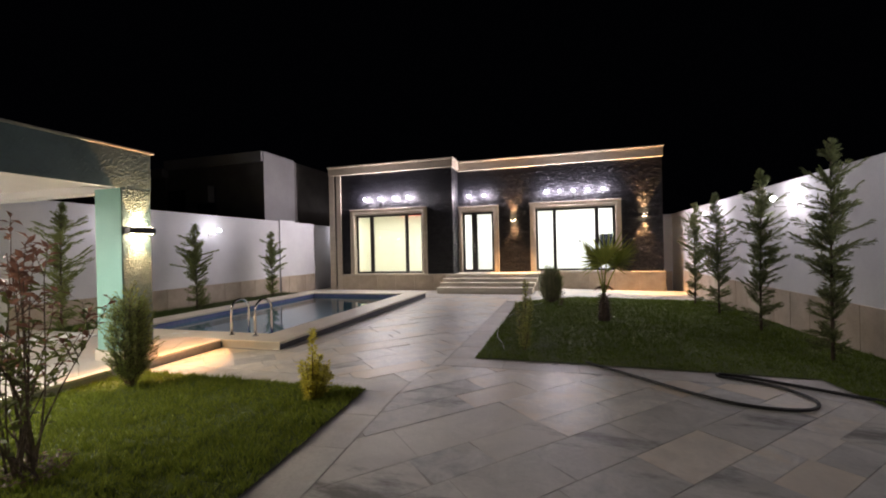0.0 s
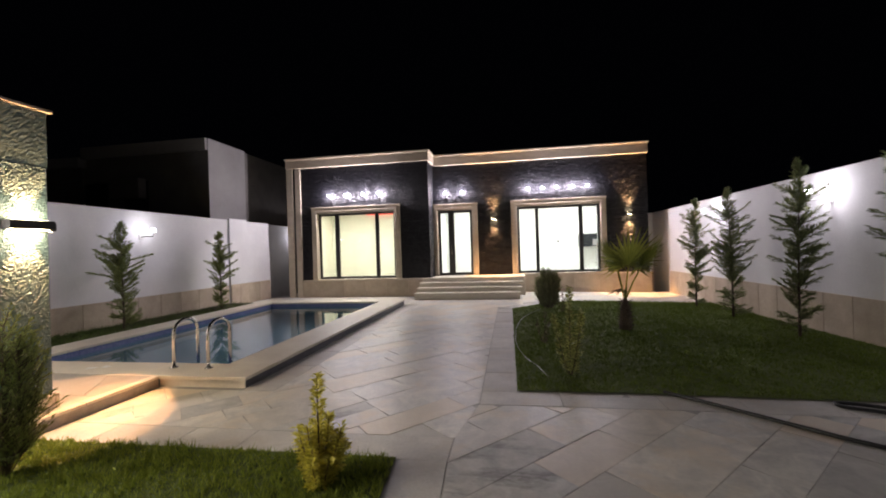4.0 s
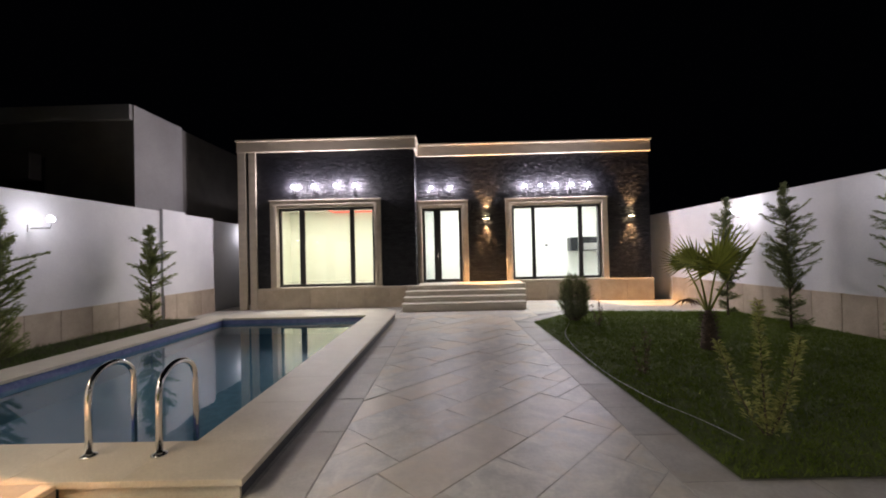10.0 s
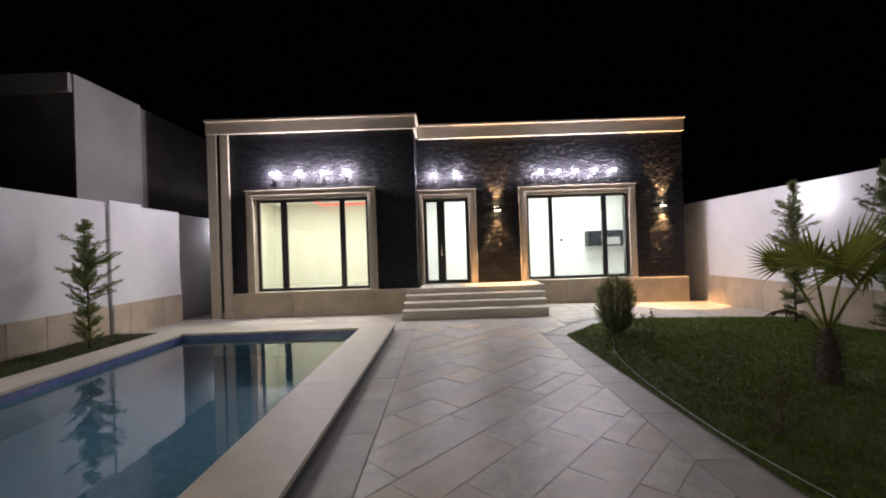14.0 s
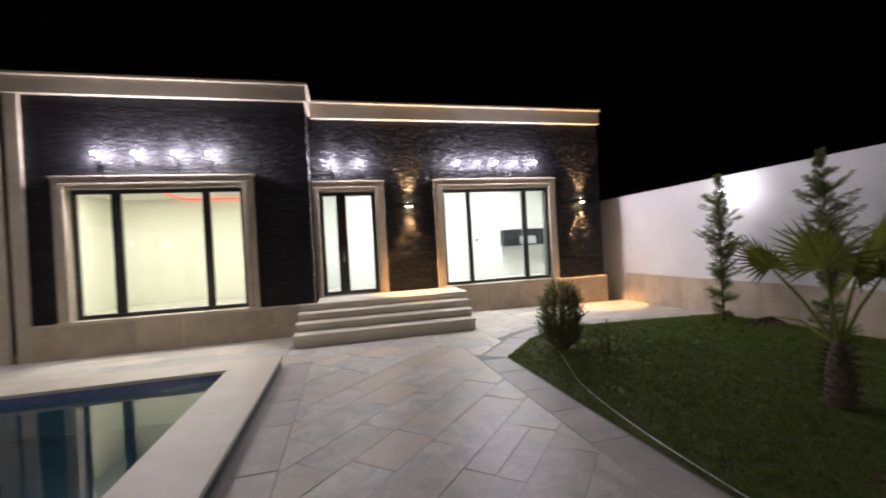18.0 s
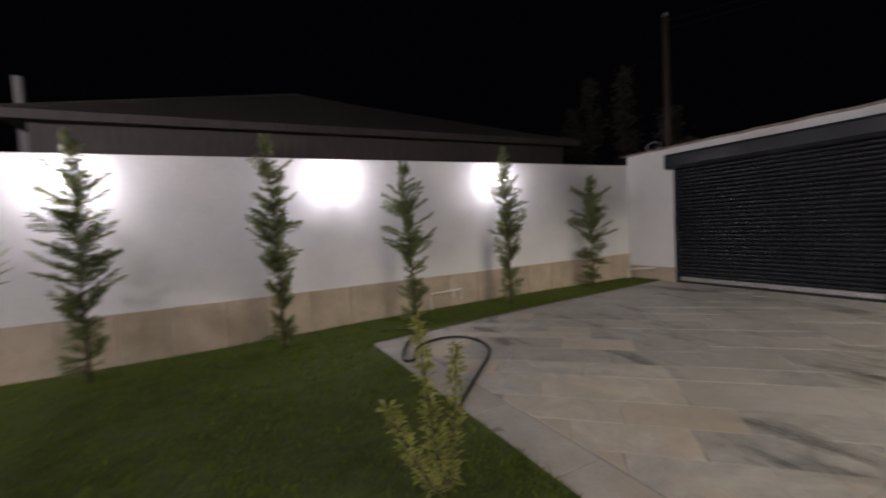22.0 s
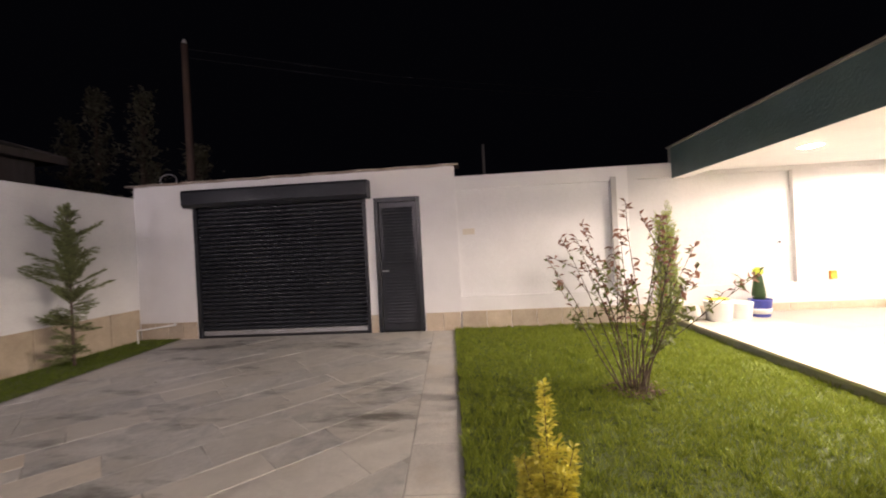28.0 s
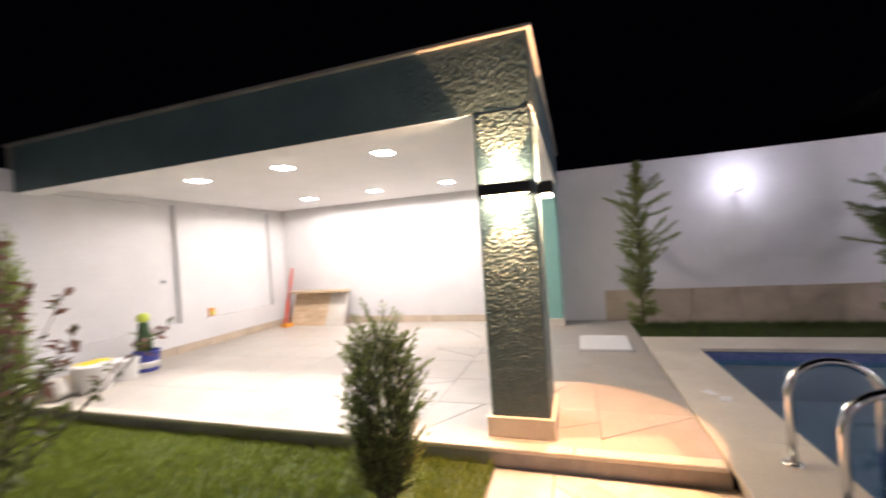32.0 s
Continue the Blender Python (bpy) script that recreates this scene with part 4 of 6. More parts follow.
M_NB_STRIP = surface("grey_roof_strip", (0.20, 0.19, 0.175), (0.29, 0.275, 0.25), 3, 60, 0.2, 0.003, (0.5, 0.7))
troof = empty("terrace_roof", (-7.3, 1.6, SOFFIT_Z), "flat terrace roof with a deep dark green textured fascia", "roof", kind="structure")
Mesh().box(LEFT_X + 0.001, ROOF_X, GATE_Y - 0.1, ROOF_Y - 0.0, SOFFIT_Z + 0.14, TOP_Z - 0.002).done("roof_deck", M_GROUT, troof)
Mesh().box(ROOF_X - 0.22, ROOF_X - 0.001, GATE_Y + 0.002, ROOF_Y - 0.001, SOFFIT_Z + 0.001, SOFFIT_Z + 0.139).done("edge_beam", M_CEIL, troof)
Mesh().box(LEFT_X + 0.002, ROOF_X - 0.221, ROOF_Y - 0.22, ROOF_Y - 0.001, SOFFIT_Z + 0.001, SOFFIT_Z + 0.139).done("edge_beam", M_CEIL, troof)
textured_panel((ROOF_X, GATE_Y, SOFFIT_Z), (0, 1, 0), (0, 0, 1), ROOF_Y - GATE_Y, TOP_Z - SOFFIT_Z, (1, 0, 0), "fascia", troof, M_GREEN, cell=0.02, amp=0.004, seed=5, grain=40.0)
textured_panel((ROOF_X, ROOF_Y, SOFFIT_Z), (-1, 0, 0), (0, 0, 1), ROOF_X - LEFT_X, TOP_Z - SOFFIT_Z, (0, 1, 0), "fascia", troof, M_GREEN, cell=0.02, amp=0.004, seed=8, grain=40.0)
Mesh().box(ROOF_X - 0.1, ROOF_X + 0.035, GATE_Y - 0.1, ROOF_Y + 0.035, TOP_Z, TOP_Z + 0.028, 0.004).done("coping_strip", M_NB_STRIP, troof, "grey stone strip along the roof edge")
Mesh().box(LEFT_X, ROOF_X - 0.101, ROOF_Y - 0.1, ROOF_Y + 0.035, TOP_Z, TOP_Z + 0.028, 0.004).done("coping_strip", M_NB_STRIP, troof, "grey stone strip along the roof edge")
Mesh().box(LEFT_X + 0.001, ROOF_X - 0.222, GATE_Y + 0.002, ROOF_Y - 0.222, SOFFIT_Z + 0.10, SOFFIT_Z + 0.138).done("ceiling", M_CEIL, kind="structure", label="smooth white terrace ceiling with recessed downlights", category="ceiling")

# ---------------------------------------------------------------- pool
pool = empty("swimming_pool", (-6.1, 8.5, 0), "sunken rectangular swimming pool lined with blue mosaic", "pool", kind="structure")
x0, x1, y0, y1 = POOL
pw = Mesh()
for a in ((x0 - 0.1, x0, y0 - 0.1, y1 + 0.1), (x1, x1 + 0.1, y0 - 0.1, y1 + 0.1), (x0, x1, y0 - 0.1, y0), (x0, x1, y1, y1 + 0.1)):
    pw.box(*a, -1.7, 0.088)
pw.done("pool_walls", M_POOL, pool)
Mesh().box(x0 - 0.1, x1 + 0.1, y0 - 0.1, y1 + 0.1, -1.8, -1.701).done("pool_floor", M_POOL, pool)
bandm = Mesh()
for a in ((x0, x0 + 0.006, y0, y1), (x1 - 0.006, x1, y0, y1), (x0 + 0.006, x1 - 0.006, y0, y0 + 0.006), (x0 + 0.006, x1 - 0.006, y1 - 0.006, y1)):
    bandm.box(*a, -0.10, 0.075)
bandm.done("mosaic_band", M_BAND, pool, "violet blue mosaic band at the waterline")
water = Mesh()
nx, ny = 2, 2
water.add([(x0 + 0.001, y0 + 0.001, WATER_Z), (x1 - 0.001, y0 + 0.001, WATER_Z), (x1 - 0.001, y1 - 0.001, WATER_Z), (x0 + 0.001, y1 - 0.001, WATER_Z)], [(0, 1, 2, 3)])
water = water.done("water", M_WATER, kind="structure", label="still dark blue pool water reflecting the house", category="water")
water.visible_shadow = False
cop = empty("pool_coping", (-6.1, 8.5, TERRACE_Z), "cream limestone coping round the pool", "pool coping", kind="structure")
cx0, cx1, cy0, cy1 = COPING
runs = [("x", cx0, cx1, cy0, y0 + 0.02, 6), ("x", cx0, cx1, y1 - 0.02, cy1, 6), ("y", cx0, x0 + 0.02, y0 + 0.02, y1 - 0.02, 8), ("y", x1 - 0.02, cx1, y0 + 0.02, y1 - 0.02, 8)]
for way, a0, a1, b0, b1, n in runs:
    for i in range(n):
        if way == "x":
            w = (a1 - a0) / n
            q = (a0 + i * w + 0.0004, a0 + (i + 1) * w - 0.0004, b0, b1)
        else:
            w = (b1 - b0) / n
            q = (a0, a1, b0 + i * w + 0.0004, b0 + (i + 1) * w - 0.0004)
        Mesh().box(*q, TERRACE_Z - 0.04, TERRACE_Z, 0.002).done("coping_stone", M_COPING, cop)
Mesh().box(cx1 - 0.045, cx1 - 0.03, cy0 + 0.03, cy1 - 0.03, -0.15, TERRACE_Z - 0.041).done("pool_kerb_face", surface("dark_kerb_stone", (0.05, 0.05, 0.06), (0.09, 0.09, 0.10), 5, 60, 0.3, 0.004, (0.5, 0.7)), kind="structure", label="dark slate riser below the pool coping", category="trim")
kb = Mesh()
kb.box(TERRACE_X - 0.02, cx1 - 0.029, cy0 + 0.027, cy0 + 0.05, -0.15, TERRACE_Z - 0.041)
kb.box(cx0 + 0.03, cx1 - 0.029, cy1 - 0.05, cy1 - 0.027, -0.2, TERRACE_Z - 0.041)
kb.done("pool_kerb_ends", M_COPING, kind="structure", label="cream stone risers at the ends of the pool coping", category="trim")
Mesh().box(cx0 + 0.03, x0 - 0.1, cy0 + 0.03, cy1 - 0.03, -0.3, TERRACE_Z - 0.041).done("pool_bed", M_GROUT, kind="structure", label="concrete bed under the pool coping", category="ground")
Mesh().box(LEFT_X + 0.001, cx0 + 0.028, 5.34, 12.30, -0.3, 0.06).done("planting_strip", M_SOIL, kind="structure", label="narrow bed of dark soil along the garden wall", category="soil")

# ladder rails


def ladder():
    lad = empty("pool_ladder", (-4.94, 5.69, TERRACE_Z), "pair of polished steel pool ladder rails", "pool ladder")
    for x in (-5.175, -4.705):
        pts = [(x, 5.65, TERRACE_Z), (x, 5.65, 0.52)]
        for k in range(1, 12):
            a = math.pi * k / 12
            pts.append((x, 5.845 - 0.195 * math.cos(a), 0.52 + 0.17 * math.sin(a)))
        pts += [(x, 6.04, 0.50), (x, 6.04, -0.95)]
        rail = Mesh().tube(pts, 0.021, 12).done("rail", M_CHROME, lad, smooth=True)
        Mesh().lathe((x, 5.65, TERRACE_Z), [(0.05, 0.0), (0.05, 0.008), (0.03, 0.018), (0.024, 0.019)], 16).done("foot_flange", M_CHROME, rail, smooth=True)
    for z in (-0.25, -0.5, -0.75):
        Mesh().box(-5.165, -4.715, 6.00, 6.07, z, z + 0.03, 0.006).done("rung", M_CHROME, lad)


ladder()
hatch = empty("floor_hatch", (-7.7, 4.7, TERRACE_Z), "pale metal pump hatch lying in the terrace floor", "hatch")
Mesh().box(-8.22, -7.50, 4.58, 5.16, TERRACE_Z + 0.001, TERRACE_Z + 0.03, 0.006).done("lid", M_WHITEPLASTIC, hatch)
Mesh().box(-8.24, -7.48, 4.56, 5.18, TERRACE_Z + 0.0005, TERRACE_Z + 0.008, 0.002).done("rim", M_ALU, hatch)

# ---------------------------------------------------------------- lamps of the place


def wall_light(x, y, z, side, power=1.0):
    """White bracket lamp on a garden wall: plate, arm, hood and a bright lens; side: +1 faces +x."""
    w = empty("wall_lamp", (x, y, z), "small white wall lamp giving cool light on a white garden wall", "wall lamp", group="garden wall lamps")
    Mesh().box(x, x + side * 0.02, y - 0.05, y + 0.05, z - 0.20, z - 0.08, 0.004).done("back_plate", M_WHITEPLASTIC, w)
    Mesh().tube([(x + side * 0.015, y, z - 0.14), (x + side * 0.33, y, z - 0.14), (x + side * 0.34, y, z - 0.06)], 0.012, 8).done("arm", M_WHITEPLASTIC, w, smooth=True)
    Mesh().lathe((x + side * 0.34, y, z - 0.065), [(0.012, 0), (0.022, 0.008), (0.028, 0.02), (0.0, 0.02)], 16).done("holder", M_WHITEPLASTIC, w, smooth=True)
    b = Mesh().lathe((x + side * 0.34, y, z), [(0.012, -0.045), (0.04, -0.035), (0.052, 0.0), (0.04, 0.035), (0.012, 0.05)], 16).done("bulb", M_BULB_COOL, w, smooth=True)
    b.visible_shadow = False
    lamp("wall_lamp_light", "POINT", (x + side * 0.34, y, z), WALL_LAMP_W * power, COOL, size=0.05)


for y in (2.56, 5.56, 8.71, 12.23):
    wall_light(RIGHT_X, y, 2.22, -1)
for y in (6.85, 9.38):
    wall_light(LEFT_X, y, 2.12, 1, 0.32)
wall_light(LEFT_X - 0.25, 16.4, 2.2, 1, 0.5)


def facade_spot(x, y, z):
    s = empty("facade_spotlight", (x, y, z), "small black bracket spotlight glowing white on black stone", "spotlight", group="facade spotlights")
    Mesh().box(x - 0.03, x + 0.03, y - 0.035, y, z - 0.19, z - 0.09, 0.005).done("bracket", M_LAMPBODY, s)
    Mesh().tube([(x, y - 0.03, z - 0.13), (x, y - 0.10, z - 0.12), (x, y - 0.12, z - 0.05)], 0.011, 8).done("arm", M_LAMPBODY, s, smooth=True)
    Mesh().lathe((x, y - 0.12, z - 0.06), [(0.014, -0.02), (0.022, 0.0), (0.026, 0.02), (0.0, 0.02)], 14).done("holder", M_LAMPBODY, s, smooth=True)
    b = Mesh().lathe((x, y - 0.12, z), [(0.01, -0.034), (0.034, -0.026), (0.046, 0.0), (0.034, 0.03), (0.01, 0.042)], 14).done("bulb", M_BULB_COOL, s, smooth=True)
    b.visible_shadow = False
    lamp("facade_spot_light", "POINT", (x, y - 0.12, z), SPOT_W, COOL, size=0.04)


for x in (-7.145, -6.545, -5.925, -5.38):
    facade_spot(x, BLOCK_Y - 0.02, 3.435)
for x in (-3.255, -2.655, -0.39, 0.09, 0.56, 1.055, 1.555):
    facade_spot(x, MAIN_Y - 0.02, 3.45)


def updown(place, out, width, label, power, cone, tilt=0.05, edge=0.07, colour=GLOW):
    """Black box lamp throwing warm light up and down a wall; out: the way it faces."""
    x, y, z = place
    s = empty("updown_lamp", place, label, "wall lamp", group="up and down lamps")
    o = Vector(out)
    t = Vector((-o.y, o.x, 0))
    c = Vector(place)
    m = Mesh()
    pts = [c + t * (k * width / 2) + o * d + Vector((0, 0, h)) for k in (-1, 1) for d, h in ((0.005, -0.04), (0.09, -0.04), (0.10, -0.03), (0.10, 0.03), (0.09, 0.04), (0.005, 0.04))]
    m.add(pts, [(0, 1, 2, 3, 4, 5), (11, 10, 9, 8, 7, 6)] + [(k, (k + 1) % 6, (k + 1) % 6 + 6, k + 6) for k in range(6)])
    body = m.done("lamp_body", M_LAMPBODY, s)
    for h in (0.041, -0.041):
        q = [c + t * (k * width * 0.42) + o * d + Vector((0, 0, h)) for k in (-1, 1) for d in (0.02, 0.085)]
        ln = Mesh().add(q, [(0, 1, 3, 2)]).done("lens", M_BULB_WARM, body, normals=False)
        ln.visible_shadow = False
        up = 1 if h > 0 else -1
        e = c + o * (0.035 if width > 0.2 else 0.065) + Vector((0, 0, h * 1.2))
        if width > 0.2:
            # a long diffuse strip washes the wall, its reflector throws the pool of light
            wash = lamp("wall_wash_light", "AREA", e, power * 0.024, (1.0, 0.80, 0.58), tuple(e + Vector((0, 0, up)) - o * 0.05), 0.04)
            wash.data.shape, wash.data.size, wash.data.size_y = "RECTANGLE", (0.05 if abs(o.x) > 0.5 else width * 0.9), (width * 0.9 if abs(o.x) > 0.5 else 0.05)
        lamp("updown_light", "SPOT", e, power * (0.95 if width > 0.2 else 1.0), colour, tuple(e + Vector((0, 0, up)) + o * tilt), 0.02, cone, edge)


updown((-1.58, MAIN_Y - 0.03, 2.51), (0, -1, 0), 0.18, "black up and down lamp with warm light on black stone", UPDOWN_W * 3.0, 56, 0.05, 0.2, WARM)
updown((2.86, MAIN_Y - 0.03, 2.49), (0, -1, 0), 0.18, "black up and down lamp with warm light on black stone", UPDOWN_W * 3.0, 56, 0.05, 0.2, WARM)
updown((PX1 + 0.012, 4.18, 1.79), (1, 0, 0), 0.34, "wide black up and down lamp on the terrace pillar", UPDOWN_W * 0.9, 61, 0.02)
updown((-5.47, PY1 + 0.012, 1.79), (0, 1, 0), 0.34, "wide black up and down lamp on the terrace pillar", UPDOWN_W * 0.9, 61, 0.02)

for x in (-6.2, -8.32):
    for y in (0.40, 1.63, 2.84):
        d = empty("downlight", (x, y, SOFFIT_Z + 0.1), "square recessed downlight glowing in the white terrace ceiling", "downlight", group="terrace downlights")
        Mesh().box(x - 0.10, x + 0.10, y - 0.10, y + 0.10, SOFFIT_Z + 0.092, SOFFIT_Z + 0.099, 0.002).done("trim_ring", M_WHITEPLASTIC, d)
        Mesh().box(x - 0.085, x + 0.085, y - 0.085, y + 0.085, SOFFIT_Z + 0.089, SOFFIT_Z + 0.0915).done("lens", M_DOWNLIGHT, d)
        if x > -7:
            # the outer row is turned a little towards the lawn
            lamp("downlight_lamp", "SPOT", (x, y, SOFFIT_Z + 0.08), DOWN_W * 1.15, SOFT, (x + 2.0, y, 0), 0.07, 104, 0.6)
        else:
            lamp("downlight_lamp", "SPOT", (x, y, SOFFIT_Z + 0.08), DOWN_W * 0.6, SOFT, (x, y, 0), 0.07, 174, 0.12)

# ---------------------------------------------------------------- lawns


def lawn_z(x, y):
    return 0.010 + ground_z(x, y)


LAWN_A = [(-1.05, 5.46), (2.73, 5.48), (4.03, 5.49), (4.03, 12.80), (0.60, 12.85), (-0.30, 12.20), (-1.05, 11.35)]
LAWN_A2 = [(2.73, 5.48), (3.28, GATE_Y + 0.02), (4.03, GATE_Y + 0.02), (4.03, 5.49)]
LAWN_B = [(-1.61, GATE_Y + 0.02), (-1.915, 4.04), (-5.06, 4.02), (-5.06, GATE_Y + 0.02)]


def turf(name, poly, label, z_add=0.0):
    m = Mesh()
    x0, x1, y0, y1 = min(p[0] for p in poly), max(p[0] for p in poly), min(p[1] for p in poly), max(p[1] for p in poly)
    cell = 0.5
    for i in range(int((x1 - x0) / cell) + 1):
        for j in range(int((y1 - y0) / cell) + 1):
            a, b = x0 + i * cell, y0 + j * cell
            q = clip_any([(a, b), (a + cell, b), (a + cell, b + cell), (a, b + cell)], poly)
            if len(q) >= 3:
                m.add([(x, y, lawn_z(x, y) + z_add) for x, y in q], [tuple(range(len(q)))])
    return m.done(name, M_TURF, kind="structure", label=label, category="lawn", normals=False)


def clip_any(cell, poly):
    """Clip a cell to a polygon of either turn."""
    s = sum(p[0] * q[1] - q[0] * p[1] for p, q in zip(poly, poly[1:] + poly[:1]))
    return clip(cell, poly if s > 0 else poly[::-1])


def grass(name, polys, count, seed, height, z_add, label, mat=None):
    """Mown blades scattered over the lawn, thinner and shorter in worn patches."""
    rng = np.random.default_rng(seed)
    verts, n = [], 0
    for poly in polys:
        x0, x1, y0, y1 = min(p[0] for p in poly), max(p[0] for p in poly), min(p[1] for p in poly), max(p[1] for p in poly)
        k = int(count * area(poly))
        P = rng.uniform((x0, y0), (x1, y1), (int(k * (x1 - x0) * (y1 - y0) / area(poly)), 2))
        ok = np.zeros(len(P), bool)
        for (ax, ay), (bx, by) in zip(poly, poly[1:] + poly[:1]):
            if ay == by:
                continue
            hit = ((ay > P[:, 1]) != (by > P[:, 1])) & (P[:, 0] < (bx - ax) * (P[:, 1] - ay) / (by - ay) + ax)
            ok ^= hit
        P = P[ok]
        clump = np.sin(P[:, 0] * 31 + 3 * np.sin(P[:, 1] * 13 + 1.3 * np.sin(P[:, 0] * 7))) * np.sin(P[:, 1] * 29 + 3 * np.sin(P[:, 0] * 11 + 2))
        P = P[(clump > -0.45) | (rng.random(len(P)) < 0.35)]
        patch = 0.5 + 0.5 * np.sin(P[:, 0] * 2.3 + np.sin(P[:, 1] * 1.7) * 2) * np.sin(P[:, 1] * 2.9 + np.cos(P[:, 0] * 1.3) * 2)
        tuft = 0.5 + 0.5 * np.sin(P[:, 0] * 21 + 2.5 * np.sin(P[:, 1] * 9)) * np.sin(P[:, 1] * 19 + 2.5 * np.sin(P[:, 0] * 8 + 1))
        h = height * (0.30 + 0.30 * patch + 0.85 * tuft) * rng.uniform(0.6, 1.3, len(P))
        a = rng.uniform(0, 6.283, len(P))
        lean = rng.uniform(0.2, 1.0, len(P)) * h
        la = 4 * np.sin(P[:, 0] * 3.1 + 2 * np.sin(P[:, 1] * 5.3)) + 3 * np.sin(P[:, 1] * 4.3 + 2 * np.sin(P[:, 0] * 6.1)) + rng.normal(0, 1.5, len(P))
        z = np.array([lawn_z(x, y) for x, y in P]) + z_add - 0.004
        w = rng.uniform(0.003, 0.006, len(P))
        dx, dy = np.cos(a) * w, np.sin(a) * w
        A = np.stack([P[:, 0] - dx, P[:, 1] - dy, z], 1)
        B = np.stack([P[:, 0] + dx, P[:, 1] + dy, z], 1)
        C = np.stack([P[:, 0] + np.cos(la) * lean, P[:, 1] + np.sin(la) * lean, z + h], 1)
        verts.append(np.stack([A, B, C], 1).reshape(-1, 3))
    V = np.concatenate(verts).astype(np.float32)
    nt = len(V) // 3
    me = bpy.data.meshes.new(name)
    me.vertices.add(len(V))
    me.vertices.foreach_set("co", V.ravel())
    me.loops.add(len(V))
    me.loops.foreach_set("vertex_index", np.arange(len(V), dtype=np.int32))
    me.polygons.add(nt)
    me.polygons.foreach_set("loop_start", np.arange(0, len(V), 3, dtype=np.int32))
    me.update()
    me.validate()
    me.materials.append(mat or M_GRASS)
    return tagged(new(name, me), label, "grass", kind="stuff")


turf("lawn_east", LAWN_A, "mown lawn in dim light beside the paved path")
turf("lawn_east_strip", LAWN_A2, "narrow lawn strip along the garden wall")
turf("lawn_terrace", LAWN_B, "mown lawn in terrace light before the terrace", 0.006)
# the east blades take the darker tone that stands for weaker light
grass("grass", [LAWN_A, LAWN_A2], 3600, 1, 0.035, 0.0, "short grass blades, dim light put into their colour", M_GRASS_DIM)
grass("grass", [LAWN_B], 6200, 2, 0.050, 0.006, "short grass blades, terrace light put into their colour")
grass("ground_cover", [[(-9.43, 5.36), (-8.29, 5.36), (-8.29, 12.28), (-9.43, 12.28)]], 2600, 3, 0.075, 0.06, "low dark green weeds and grass in the bed beside the pool", M_WEED)

# ---------------------------------------------------------------- plants


def leaf_faces(m, place, way, length, width, normal, fold=0.25):
    """One folded leaf: four triangles with a midrib and a pointed tip."""
    p, d = Vector(place), Vector(way).normalized()
    s = d.cross(Vector(normal))
    s = s.normalized() if s.length > 1e-6 else Vector((1, 0, 0))
    nn = s.cross(d).normalized()
    tip = p + d * length - nn * length * 0.10
    mid = p + d * length * 0.5
    o = len(m.v)
    m.v += [tuple(p), tuple(mid + s * width / 2 + nn * fold * width), tuple(tip), tuple(mid - s * width / 2 + nn * fold * width), tuple(mid)]
    m.f += [(o, o + 4, o + 1), (o + 1, o + 4, o + 2), (o, o + 3, o + 4), (o + 3, o + 2, o + 4)]


def plume(m, twigs, rnd, base, way, length, size, blade=0.017):
    """A feathery conifer branch: an arching twig with flat side sprays that point forward."""
    d = Vector(way).normalized()
    side = d.cross(Vector((0, 0, 1)))
    side = side.normalized() if side.length > 1e-4 else Vector((1, 0, 0))
    side = (side + Vector((rnd.uniform(-0.4, 0.4), rnd.uniform(-0.4, 0.4), rnd.uniform(-0.5, 0.5)))).normalized()
    arch = rnd.uniform(0.02, 0.34) * length

    def at(k):
        return Vector(base) + d * length * k + Vector((0, 0, arch * (k * k - 0.35 * k)))
    twigs.tube([at(0), at(0.4), at(0.85)], [0.005, 0.0035, 0.0015], 3, False)
    count = max(4, int(length / 0.021))
    for i in range(count):
        k = (i + rnd.random()) / count
        p = at(k)
        reach = size * (0.55 + 1.9 * k * (1.08 - k)) * rnd.uniform(0.7, 1.25)
        for s in (-1, 1):
            w = (d * rnd.uniform(0.6, 1.2) + side * s * rnd.uniform(0.5, 1.0) + Vector((0, 0, rnd.uniform(-0.2, 0.5)))).normalized()
            leaf_faces(m, p, w, reach, blade, (rnd.uniform(-0.6, 0.6), rnd.uniform(-0.6, 0.6), 1), 0.4)
            w2 = (w + d * 0.5 + Vector((rnd.uniform(-0.5, 0.5), rnd.uniform(-0.5, 0.5), rnd.uniform(-0.3, 0.6)))).normalized()
            leaf_faces(m, p + w * reach * 0.45, w2, reach * 0.7, blade * 0.85, (rnd.uniform(-1, 1), rnd.uniform(-1, 1), 1), 0.4)
    leaf_faces(m, at(0.95), d + Vector((0, 0, 0.3)), size * 0.9, 0.012, (0.3, 0.2, 1), 0.4)


